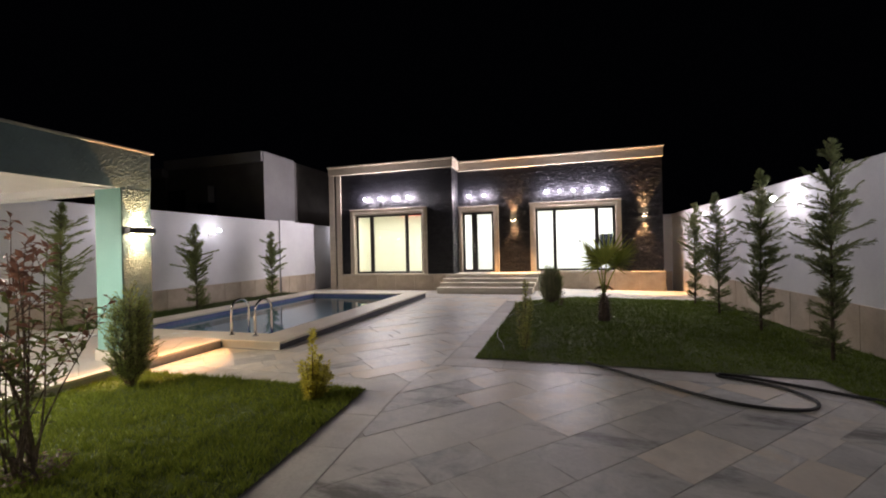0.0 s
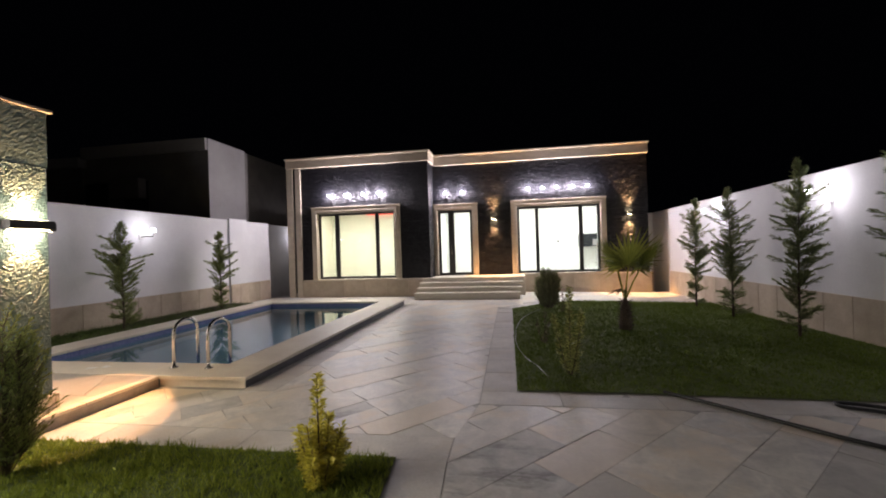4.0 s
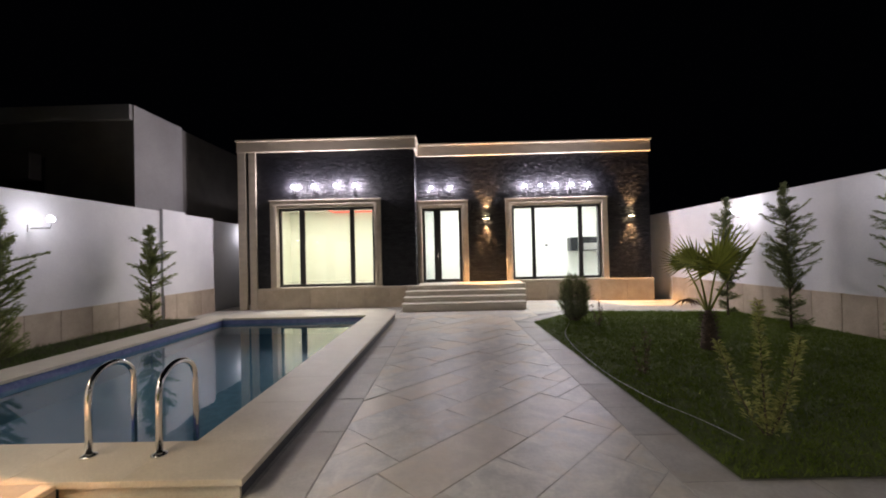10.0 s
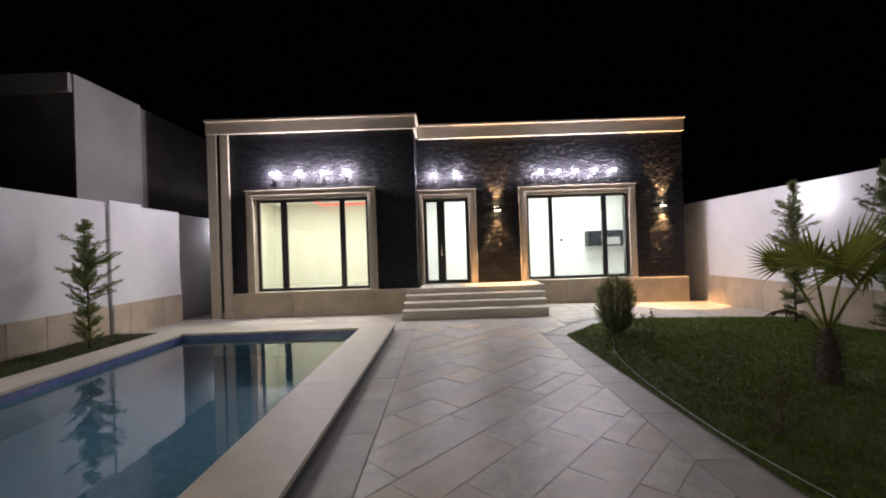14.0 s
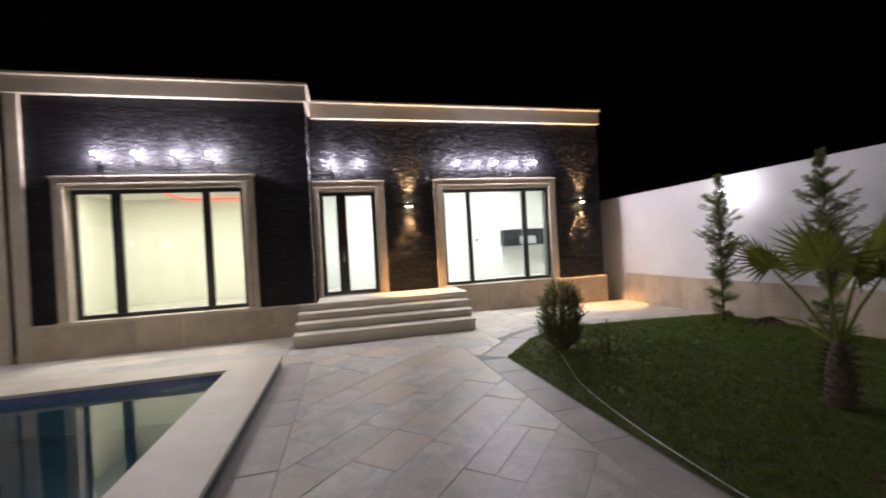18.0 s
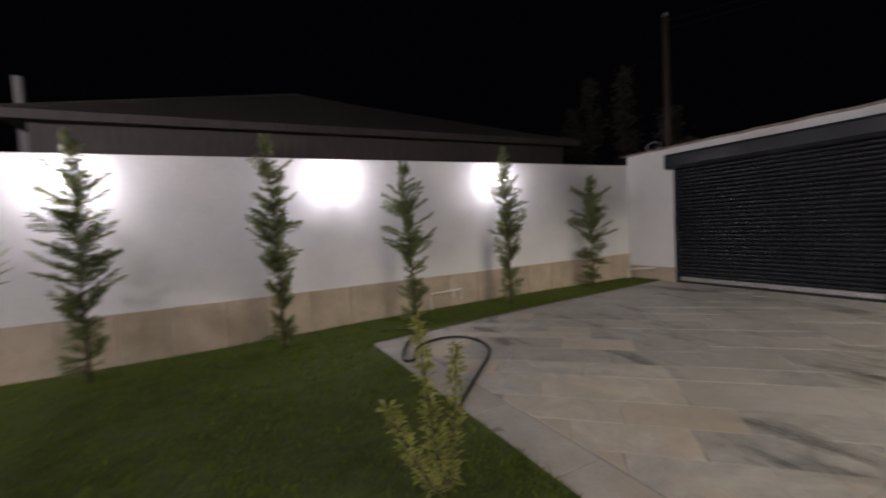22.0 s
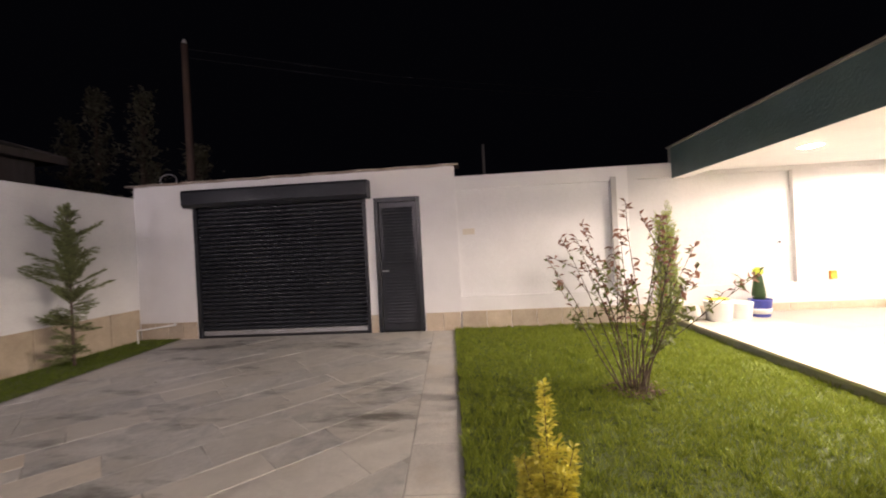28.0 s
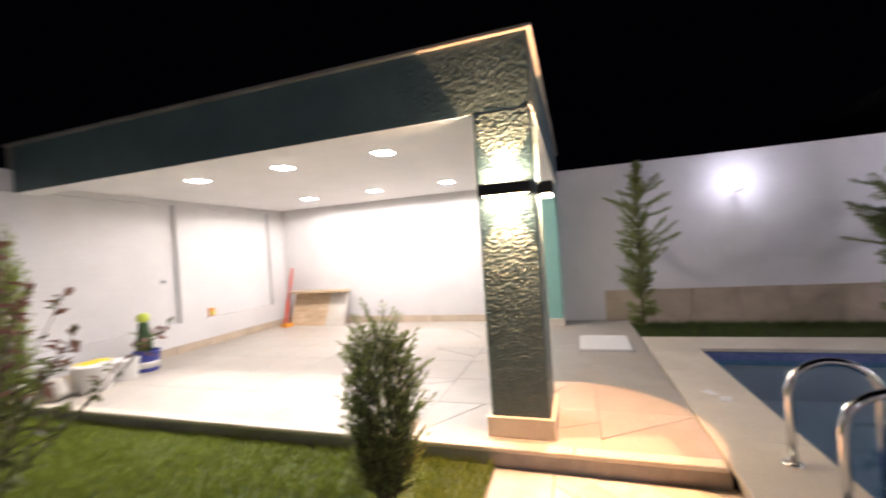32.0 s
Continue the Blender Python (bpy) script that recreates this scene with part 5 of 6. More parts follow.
def conifer(place, height, width, seed, label, mat, name="conifer_tree", group="young conifers", dense=1.0, sweep=0.5, bare=0.03, bulge=0.35, size=0.075, trunk=0.022, wild=0.14):
    rnd = random.Random(seed)
    x, y, z = place
    tree = empty(name, place, label, "tree", group=group)
    lean = (rnd.uniform(-0.05, 0.05), rnd.uniform(-0.05, 0.05))
    pts = [(x + lean[0] * k * k, y + lean[1] * k * k, z - 0.03 + height * 0.97 * k) for k in [i / 8 for i in range(9)]]
    Mesh().tube(pts, [trunk * (1.05 - 0.93 * i / 8) for i in range(9)], 7).done("trunk", M_BARK, tree, smooth=True)
    crown, twigs = Mesh(), Mesh()
    n = int(height * 60 * dense)
    tufts = n // 5
    for i in range(tufts):
        # each tuft is a handful of sprays leaving the trunk together
        k0 = bare + (1 - bare) * (i + rnd.random()) / tufts
        a0 = i * 2.4 + rnd.uniform(-0.7, 0.7)
        rise = sweep * rnd.uniform(-0.3, 2.3) + k0 * 0.5
        env = width * min(1.0, 0.66 + (k0 - bare) / bulge * 0.3) * (1 - max(0.0, k0 - 0.35) / 0.65) ** 0.7 * rnd.uniform(0.4, 1.15) + 0.04
        for j in range(6):
            k = min(1.0, max(bare, k0 + rnd.uniform(-0.035, 0.035)))
            a = a0 + rnd.uniform(-0.8, 0.8)
            b = Vector((x + lean[0] * k * k, y + lean[1] * k * k, z + height * 0.97 * k))
            way = Vector((math.cos(a), math.sin(a), rise + rnd.uniform(-0.3, 0.3))).normalized()
            plume(crown, twigs, rnd, b, way, env * rnd.uniform(0.55, 1.0), size)
        a = rnd.uniform(0, 6.283)
        b = Vector((x + lean[0] * k0 * k0, y + lean[1] * k0 * k0, z + height * 0.97 * k0))
        plume(crown, twigs, rnd, b, (math.cos(a), math.sin(a), rise), env * 0.5, size)
    for i in range(int(wild * 80)):
        # long arching arms in the upper half
        k = rnd.uniform(0.42, 0.86)
        a = rnd.uniform(0, 6.283)
        b = Vector((x + lean[0] * k * k, y + lean[1] * k * k, z + height * 0.97 * k))
        plume(crown, twigs, rnd, b, (math.cos(a), math.sin(a), rnd.uniform(0.1, 0.7)), width * rnd.uniform(0.9, 1.35) * (1.25 - k * 0.5), size * 1.1)
    for i in range(5):
        plume(crown, twigs, rnd, Vector((x + lean[0], y + lean[1], z + height * 0.93)), (rnd.uniform(-0.25, 0.25), rnd.uniform(-0.25, 0.25), 1), height * 0.07, size * 0.7)
    twigs.done("branchwork", M_BARK, tree, normals=False)
    crown.done("crown", mat, tree, normals=False)
    return tree


def upright_conifer(place, height, width, leaders, seed, name, label, mat, size=0.05, waist=0.5):
    """A small brush-shaped evergreen: many upright leaders close together, each clad in short sprays."""
    rnd = random.Random(seed)
    p0 = Vector(place)
    tree = empty(name, place, label, "bush")
    Mesh().tube([p0 + Vector((0, 0, -0.03)), p0 + Vector((0.01, 0.0, height * 0.5))], [0.018, 0.009], 7).done("trunk", M_BARK, tree, smooth=True)
    crown, twigs = Mesh(), Mesh()
    for i in range(leaders):
        a = i * 2.4 + rnd.uniform(-0.3, 0.3)
        s = math.sqrt((i + 0.5) / leaders)
        h = height * rnd.uniform(0.86, 1.0) * (1 - 0.22 * s)

        def at(k):
            out = width * s * (waist + (1 - waist) * math.sin(min(1.0, k * 1.25) * math.pi * 0.5)) * (1.0 if k < 0.7 else 1.0 - 0.6 * (k - 0.7))
            return p0 + Vector((math.cos(a) * out * min(1.0, 0.4 + k * 4), math.sin(a) * out * min(1.0, 0.4 + k * 4), h * k))
        twigs.tube([at(q / 5) for q in range(6)], [0.006, 0.005, 0.004, 0.003, 0.002, 0.001], 4, False)
        n = int(h * 34)
        for q in range(n):
            k = 0.05 + 0.95 * (q + rnd.random()) / n
            b = a + rnd.uniform(-1.6, 1.6)
            plume(crown, twigs, rnd, at(min(k, 1.0)), (math.cos(b), math.sin(b), rnd.uniform(0.4, 1.8)), rnd.uniform(0.09, 0.21) * (1.1 - 0.35 * k), size, 0.008)
    twigs.done("branchwork", M_BARK, tree, normals=False)
    crown.done("crown", mat, tree, normals=False)


RIGHT_TREES = [(3.40, 12.08, 2.58, 0.33), (3.40, 10.42, 2.62, 0.38), (3.40, 8.50, 2.75, 0.34), (3.35, 6.47, 2.76, 0.32), (3.40, 4.58, 2.42, 0.34), (3.45, 2.72, 2.66, 0.32), (3.65, 0.50, 2.24, 0.42)]
for i, (x, y, h, w) in enumerate(RIGHT_TREES):
    conifer((x, y, lawn_z(x, y)), h, w, 20 + i, "slender young conifer with ragged feathery branches against a white wall", M_CONIFER, dense=0.85, size=0.09, sweep=0.5, wild=0.34)
for i, (x, y, h, w) in enumerate([(-8.86, 5.45, 2.40, 0.40), (-8.86, 8.38, 2.15, 0.46), (-8.84, 11.18, 2.05, 0.36)]):
    conifer((x, y, 0.055), h, w, 40 + i, "slender young conifer in the bed beside the pool", M_CONIFER2, dense=0.9, sweep=0.4, size=0.085, wild=0.25)
upright_conifer((-4.52, 3.53, lawn_z(-4.52, 3.53) + 0.02), 1.12, 0.16, 17, 61, "small_conifer", "small bushy green conifer at the lawn's corner", M_CONIFER2, 0.045, 0.45)
upright_conifer((-4.75, -0.35, lawn_z(-4.75, -0.35) + 0.02), 1.95, 0.10, 10, 62, "thuja", "narrow bright yellow-green thuja by the white wall", M_THUJA, 0.05, 0.8)


upright_conifer((-0.19, 11.42, lawn_z(-0.19, 11.42)), 1.0, 0.26, 26, 63, "evergreen_bush", "dense dark green evergreen bush at the lawn's tip", M_CONIFER, 0.045, 0.8)


def shooting_bush(place, shoots, seed, label, mat, leaf=0.045, thick=0.007):
    """A small shrub of upright shoots set with leaves; shoots: lean x, lean y, height, bushiness."""
    rnd = random.Random(seed)
    b = empty("small_shrub", place, label, "shrub")
    leaves = Mesh()
    p0 = Vector(place)
    for lx, ly, h, bush in shoots:
        pts = [p0 + Vector((lx * k ** 0.7, ly * k ** 0.7, h * k - 0.02 * (1 - k))) for k in [i / 5 for i in range(6)]]
        Mesh().tube(pts, [thick * (1.1 - 0.16 * i) for i in range(6)], 5).done("stem", M_BARK, b)
        for i in range(int(h * 330 * bush)):
            k = rnd.uniform(0.05, 1.0)
            q = p0 + Vector((lx * k ** 0.7, ly * k ** 0.7, h * k))
            a = rnd.uniform(0, 6.283)
            r = rnd.uniform(0, 0.048) * (1.2 - k) * min(bush, 1.2)
            way = (math.cos(a), math.sin(a), rnd.uniform(0.1, 1.0))
            leaf_faces(leaves, q + Vector((math.cos(a) * r, math.sin(a) * r, rnd.uniform(-0.02, 0.02))), way, leaf * rnd.uniform(0.7, 1.3), leaf * 0.5, (rnd.uniform(-0.4, 0.4), rnd.uniform(-0.4, 0.4), 1))
    leaves.done("foliage", mat, b, normals=False)
    return b


rnd = random.Random(5)
shooting_bush((-2.31, 3.68, 0.0), [(0.0, 0.0, 0.68, 1.5), (0.05, 0.05, 0.42, 1.3), (-0.06, -0.03, 0.38, 1.3)] + [(rnd.uniform(-0.14, 0.14), rnd.uniform(-0.14, 0.14), rnd.uniform(0.16, 0.36), 1.9) for _ in range(13)], 71, "small bushy shrub with bright yellow variegated leaves", M_YELLOWLEAF)
shooting_bush((-0.45, 6.03, -0.0), [(0.03, 0.10, 0.97, 1.15), (-0.13, 0.34, 0.62, 1.1), (0.12, -0.17, 0.76, 1.15), (0.06, -0.05, 0.24, 0.7)], 72, "three-pronged shrub with pale yellow-green leaves on dark grass", M_PALELEAF, 0.050)
shooting_bush((-0.60, 7.60, -0.04), [(0.02, 0.0, 0.55, 0.35), (0.10, 0.06, 0.42, 0.4), (-0.10, 0.05, 0.36, 0.4)], 73, "sparse dry brown seedling on the lawn", M_DRY, 0.04, 0.004)
shooting_bush((0.05, 10.75, -0.05), [(0.02, 0.0, 0.50, 0.5), (0.10, 0.06, 0.42, 0.5), (-0.10, 0.05, 0.40, 0.5)], 74, "sparse reddish seedling on the lawn", M_DRY, 0.04, 0.004)


def twiggy_shrub(place, seed):
    rnd = random.Random(seed)
    b = empty("photinia_shrub", place, "leggy shrub with many thin stems and reddish bronze leaves", "shrub")
    red, green = Mesh(), Mesh()
    p0 = Vector(place)
    for i in range(20):
        a = rnd.uniform(0, 6.283)
        spread = rnd.random() ** 1.15
        dx, dy = math.cos(a) * spread * 1.12, math.sin(a) * spread * 1.12
        h = rnd.uniform(1.30, 1.90) * (1 - (0.34 if dx > 0 and dy < 0 else 0.48) * spread)
        if dx > 0.25:
            dy = -abs(dy)
        elif dy > 0.5:
            dy = 0.5
        s = Vector((rnd.uniform(-0.09, 0.09), rnd.uniform(-0.09, 0.09), 0))
        bend = Vector((rnd.uniform(-0.06, 0.06), rnd.uniform(-0.06, 0.06), 0))

        def at(k):
            return p0 + s * (1 - k) + bend * math.sin(k * 5) + Vector((dx * k ** 1.3, dy * k ** 1.3, h * k - 0.03))
        stem = Mesh().tube([at(k / 6) for k in range(7)], [0.008 - 0.001 * k for k in range(7)], 5)
        runs = [(at, rnd.randint(12, 18), 0.30), (at, rnd.randint(6, 10), 0.90)]
        for j in range(rnd.randint(1, 4)):
            q = at(rnd.uniform(0.35, 0.85))
            w = Vector((rnd.uniform(-1, 1) + dx, rnd.uniform(-1, 1) + dy, rnd.uniform(0.6, 1.8))).normalized()
            ln = rnd.uniform(0.14, 0.34)
            stem.tube([q, q + w * ln], [0.004, 0.002], 4, False)
            runs.append((lambda k, q=q, w=w, ln=ln: q + w * ln * k, rnd.randint(6, 11), 0.3))
        for way, leaves, start in runs:
            for t in range(leaves):
                u = way(start + (1 - start) * (t + rnd.random()) / leaves)
                old = u.z < p0.z + 0.60 + 0.80 * rnd.random()
                leaf_faces(green if old else red, u, (rnd.uniform(-1, 1), rnd.uniform(-1, 1), rnd.uniform(-0.6, 0.9)), rnd.uniform(0.055, 0.095), rnd.uniform(0.026, 0.042), (rnd.uniform(-1, 1), rnd.uniform(-1, 1), 1))
        stem.done("stem", M_BARK, b)
    red.done("young_foliage", M_REDLEAF, b, "bronze red young leaves", normals=False)
    green.done("older_foliage", M_GREENLEAF, b, "dull green older leaves", normals=False)


twiggy_shrub((-3.36, 2.01, 0.01), 81)
mulch = Mesh()
rnd = random.Random(82)
for i in range(200):
    a, r = rnd.uniform(0, 6.283), 0.22 * math.sqrt(rnd.random())
    leaf_faces(mulch, (-3.36 + math.cos(a) * r * 1.2, 2.01 + math.sin(a) * r, lawn_z(-3.4, 1.95) + 0.03 + rnd.uniform(0, 0.03)), (rnd.uniform(-1, 1), rnd.uniform(-1, 1), rnd.uniform(-0.2, 0.3)), rnd.uniform(0.03, 0.06), 0.025, (0, 0, 1))
mulch.done("leaf_litter", M_DRY, label="dry brown fallen leaves under the leggy shrub", category="leaf litter", kind="stuff", normals=False)


def fan_palm(place, seed):
    rnd = random.Random(seed)
    x, y, z = place
    b = empty("fan_palm", place, "short fan palm with a shaggy trunk on the lawn", "palm tree")
    tr = Mesh()
    tr.lathe((x, y, z - 0.02), [(0.085, 0.0), (0.115, 0.05), (0.10, 0.16), (0.095, 0.28), (0.075, 0.42), (0.05, 0.52), (0.03, 0.58)], 12)
    tr.done("trunk", M_BARK, b, smooth=True)
    boots = Mesh()
    for i in range(70):
        a, h = i * 2.4, 0.04 + 0.46 * i / 70
        d = Vector((math.cos(a), math.sin(a), 0.55))
        leaf_faces(boots, Vector((x, y, z + h)) + Vector((d.x, d.y, 0)) * (0.085 - 0.06 * h), d, 0.10, 0.055, (0, 0, 1))
    boots.done("fibre_sheath", M_BARK, b, "old fibrous leaf bases", normals=False)
    specs = [(96, 1.46, 0.62, 0.52), (285, 1.62, 0.98, 0.14), (325, 1.50, 0.80, 0.30), (190, 1.52, 0.66, 0.16)]
    for az, h, r, out in specs:
        a = radians(az + rnd.uniform(-8, 8))
        base = Vector((x, y, z + 0.50))
        hub = base + Vector((math.cos(a) * out, math.sin(a) * out, h - r * 0.5 - 0.50))
        stalk = Mesh().tube([base, base.lerp(hub, 0.5) + Vector((0, 0, 0.04)), hub], [0.018, 0.014, 0.010], 6, False).done("stalk", M_PALM, b, normals=False, smooth=True)
        fan = Mesh()
        tilt = 0.35 + out * 0.9
        d = Vector((math.cos(a) * tilt, math.sin(a) * tilt, 1.0)).normalized()
        s = Vector((-math.sin(a), math.cos(a), 0))
        nn = s.cross(d).normalized()
        count = 26
        for i in range(count):
            t0, t1 = radians(-118 + 236 * i / count), radians(-118 + 236 * (i + 1) / count)
            tm = (t0 + t1) / 2
            e0, e1, em = [(d * math.cos(t) + s * math.sin(t)).normalized() for t in (t0, t1, tm)]
            L = r * (0.50 + 0.16 * math.cos(tm)) * rnd.uniform(0.94, 1.05)
            web = L * 0.58
            p0, p1 = hub + e0 * web, hub + e1 * web
            pm = hub + em * web + nn * 0.018
            tip = hub + em * L * 1.18 + Vector((0, 0, -0.05 * abs(math.sin(tm)) - 0.015)) + s * rnd.uniform(-0.02, 0.02)
            o = len(fan.v)
            fan.v += [tuple(hub), tuple(p0), tuple(pm), tuple(p1), tuple(tip)]
            fan.f += [(o, o + 1, o + 2), (o, o + 2, o + 3), (o + 1, o + 4, o + 2), (o + 2, o + 4, o + 3)]
        fan.done("fan_leaf", M_PALM, stalk, normals=False)
    dry = Mesh()
    a = radians(82)
    hub = Vector((x + math.cos(a) * 0.62, y + math.sin(a) * 0.62, z + 0.66))
    stalk = Mesh().tube([(x, y, z + 0.50), Vector((x, y, z + 0.62)).lerp(hub, 0.5) + Vector((0, 0, 0.03)), hub], [0.016, 0.011, 0.007], 6, False).done("stalk", M_PALM, b, normals=False, smooth=True)
    for i in range(22):
        t = radians(-100 + 200 * i / 21)
        w = Vector((math.cos(a + t), math.sin(a + t), -0.35 - 0.25 * rnd.random())).normalized()
        leaf_faces(dry, hub, w, rnd.uniform(0.22, 0.32), 0.03, (0, 0, 1))
    dry.done("dry_leaf", M_DRY, stalk, "withered brown hanging leaf", normals=False)


fan_palm((0.88, 8.78, lawn_z(0.88, 8.78)), 91)

# ---------------------------------------------------------------- hose, pipes, small things


def curve_points(ctrl, steps=8):
    pts, c = [], [Vector(p) for p in ctrl]
    for i in range(len(c) - 1):
        p0, p1, p2, p3 = c[max(i - 1, 0)], c[i], c[i + 1], c[min(i + 2, len(c) - 1)]
        for k in range(steps):
            t = k / steps
            pts.append(0.5 * ((2 * p1) + (p2 - p0) * t + (2 * p0 - 5 * p1 + 4 * p2 - p3) * t * t + (3 * p1 - p0 - 3 * p2 + p3) * t ** 3))
    return pts + [c[-1]]


hose = [(0.35, 5.52), (0.6, 5.3), (1.05, 4.86), (1.3, 4.62), (1.556, 4.446), (1.85, 4.38), (2.148, 4.45), (2.283, 4.68), (2.22, 4.95), (2.09, 5.11), (1.9, 5.22), (1.72, 5.30), (1.75, 5.40), (2.0, 5.33), (2.31, 5.16), (2.53, 5.03), (2.78, 4.87), (3.0, 4.85), (3.2, 5.2)]
Mesh().tube(curve_points([(x, y, ground_z(x, y) + 0.018) for x, y in hose]), 0.016, 8).done("garden_hose", M_RUBBER, label="black garden hose looped over the paving", category="hose", smooth=True)
thin = [(-0.40, 11.1), (-0.62, 10.5), (-0.80, 10.0), (-0.92, 9.4), (-0.99, 8.8), (-1.02, 8.2), (-1.03, 7.6), (-1.00, 7.2), (-0.92, 6.67), (-0.79, 6.26), (-0.72, 5.90)]
Mesh().tube(curve_points([(x, y, lawn_z(x, y) + 0.028) for x, y in thin]), 0.0035, 6).done("irrigation_tube", M_ALU, label="thin pale irrigation tube along the lawn's edge", category="hose", smooth=True)
tap = empty("garden_tap", (3.9, 3.8, 0), "white plastic water pipe standing by the garden wall", "water pipe")
Mesh().tube([(3.93, 4.05, -0.15), (3.93, 4.05, 0.28), (3.93, 3.45, 0.30), (3.93, 3.45, 0.12)], 0.014, 8).done("pipe", M_WHITEPLASTIC, tap)
Mesh().tube([(3.93, 3.62, 0.29), (3.93, 3.62, 0.18)], 0.012, 8).done("spout", M_WHITEPLASTIC, tap)
tap2 = empty("garden_tap", (3.8, -0.9, 0), "white plastic water pipe in the gate corner", "water pipe")
Mesh().tube([(3.80, -0.75, -0.1), (3.80, -0.75, 0.24), (3.35, -1.02, 0.27)], 0.016, 8).done("pipe", M_WHITEPLASTIC, tap2)
Mesh().lathe((3.35, -1.04, 0.27), [(0.02, -0.02), (0.028, 0.0), (0.02, 0.03)], 10).done("valve", M_ALU, tap2)

# things left on the terrace
M_BLUE = surface("blue_plastic", (0.04, 0.05, 0.30), (0.06, 0.08, 0.40), 4, 60, 0.05, 0.001, (0.35, 0.5))
M_LIME = surface("lime_cloth", (0.45, 0.55, 0.05), (0.60, 0.70, 0.10), 6, 60, 0.2, 0.003, (0.7, 0.9))
M_WOOD = surface("raw_board", (0.42, 0.29, 0.17), (0.58, 0.43, 0.28), 3, 40, 0.2, 0.003, (0.6, 0.8), stretch=(1, 1, 8), per_object=0.15)
M_RED = surface("red_paint", (0.55, 0.05, 0.03), (0.70, 0.09, 0.05), 4, 60, 0.05, 0.001, (0.4, 0.6))
M_ORANGE = surface("orange_plastic", (0.75, 0.28, 0.03), (0.85, 0.36, 0.05), 4, 60, 0.05, 0.001, (0.4, 0.6))

M_NB = surface("grey_neighbour_render", (0.26, 0.25, 0.245), (0.33, 0.32, 0.31), 1.0, 30, 0.2, 0.005, (0.8, 0.9))
M_NB2 = surface("dark_brick_render", (0.13, 0.12, 0.11), (0.18, 0.165, 0.15), 2.0, 30, 0.3, 0.005, (0.8, 0.9))


def bucket(x, y, r, h, mat, label, filled=None):
    b = empty("bucket", (x, y, TERRACE_Z), label, "bucket")
    Mesh().lathe((x, y, TERRACE_Z), [(r * 0.8, 0.0), (r * 0.84, 0.01), (r, h - 0.02), (r * 1.04, h - 0.015), (r * 1.04, h), (r * 0.97, h), (r * 0.93, h - 0.06)], 24).done("pail", mat, b, smooth=True)
    pts = [(x + r * 1.02 * math.cos(t), y, TERRACE_Z + h - 0.03 + r * 0.55 * math.sin(t)) for t in [math.pi * k / 10 for k in range(11)]]
    Mesh().tube(pts, 0.004, 6).done("bail", M_ALU, b, smooth=True)
    return b


bb = bucket(-6.25, -0.70, 0.15, 0.26, M_BLUE, "blue and white plastic paint bucket on the terrace")
Mesh().lathe((-6.25, -0.70, TERRACE_Z), [(0.1335, 0.05), (0.1475, 0.12), (0.1476, 0.13), (0.134, 0.05)], 24).done("bucket_label", M_WHITEPLASTIC, bb, "white paper band", smooth=True)
sack = empty("cement_sack", (-5.26, -0.62, TERRACE_Z), "slumped grey sack at the terrace corner", "sack")
sk = Mesh().lathe((-5.26, -0.66, TERRACE_Z), [(0.10, 0.0), (0.17, 0.015), (0.18, 0.07), (0.16, 0.13), (0.12, 0.19), (0.10, 0.24), (0.05, 0.27)], 18)
sk.v = [(-5.26 + (x + 5.26) * (1 + 0.45 * noise.noise(Vector((x * 9, y * 9, z * 11)))), -0.66 + (y + 0.66) * (1 + 0.45 * noise.noise(Vector((y * 9, x * 9, z * 11 + 5)))), z if z < TERRACE_Z + 0.01 else z + 0.05 * noise.noise(Vector((x * 8, y * 8, 3)))) for x, y, z in sk.v]
sk.v = [(-5.26 + (x + 5.26) * 0.85, -0.66 + (y + 0.66) * 0.85, TERRACE_Z + (z - TERRACE_Z) * 0.8) for x, y, z in sk.v]
sk.done("sack_body", M_BORDER, sack, smooth=True)
bucket(-5.93, -0.62, 0.15, 0.24, M_WHITEPLASTIC, "white plastic paint bucket on the terrace")
bucket(-5.55, -0.52, 0.19, 0.29, M_WHITEPLASTIC, "white plastic tub by the terrace edge")
cloth = empty("cloth_bag", (-6.48, -0.9, TERRACE_Z + 0.26), "green and lime work bag standing on the bucket", "bag")
Mesh().lathe((-6.25, -0.72, TERRACE_Z + 0.262), [(0.085, 0.0), (0.09, 0.08), (0.07, 0.22), (0.055, 0.34), (0.04, 0.36)], 12).done("bag_body", M_BOXLEAF, cloth, smooth=True)
Mesh().lathe((-6.25, -0.72, TERRACE_Z + 0.625), [(0.05, 0.0), (0.07, 0.03), (0.065, 0.08), (0.03, 0.11)], 12).done("bag_top", M_LIME, cloth, "lime yellow top", smooth=True)
rag = empty("yellow_rag", (-5.57, -0.5, TERRACE_Z + 0.29), "crumpled yellow rag over the tub", "rag")
rm = Mesh()
for j in range(9):
    for i in range(9):
        rm.v.append((-5.69 + 0.30 * i / 8, -0.62 + 0.22 * j / 8, TERRACE_Z + 0.305 + 0.02 * noise.noise(Vector((i * 0.7, j * 0.8, 2))) + 0.012))
for j in range(8):
    for i in range(8):
        rm.f.append((j * 9 + i, j * 9 + i + 1, j * 9 + i + 10, j * 9 + i + 9))
rm.done("rag_cloth", surface("yellow_cloth", (0.65, 0.48, 0.03), (0.75, 0.58, 0.06), 6, 80, 0.2, 0.003, (0.8, 0.95)), rag)
stack = empty("board_stack", (-9.3, -0.3, TERRACE_Z), "stack of raw boards and a grey panel leaning on the wall", "boards")
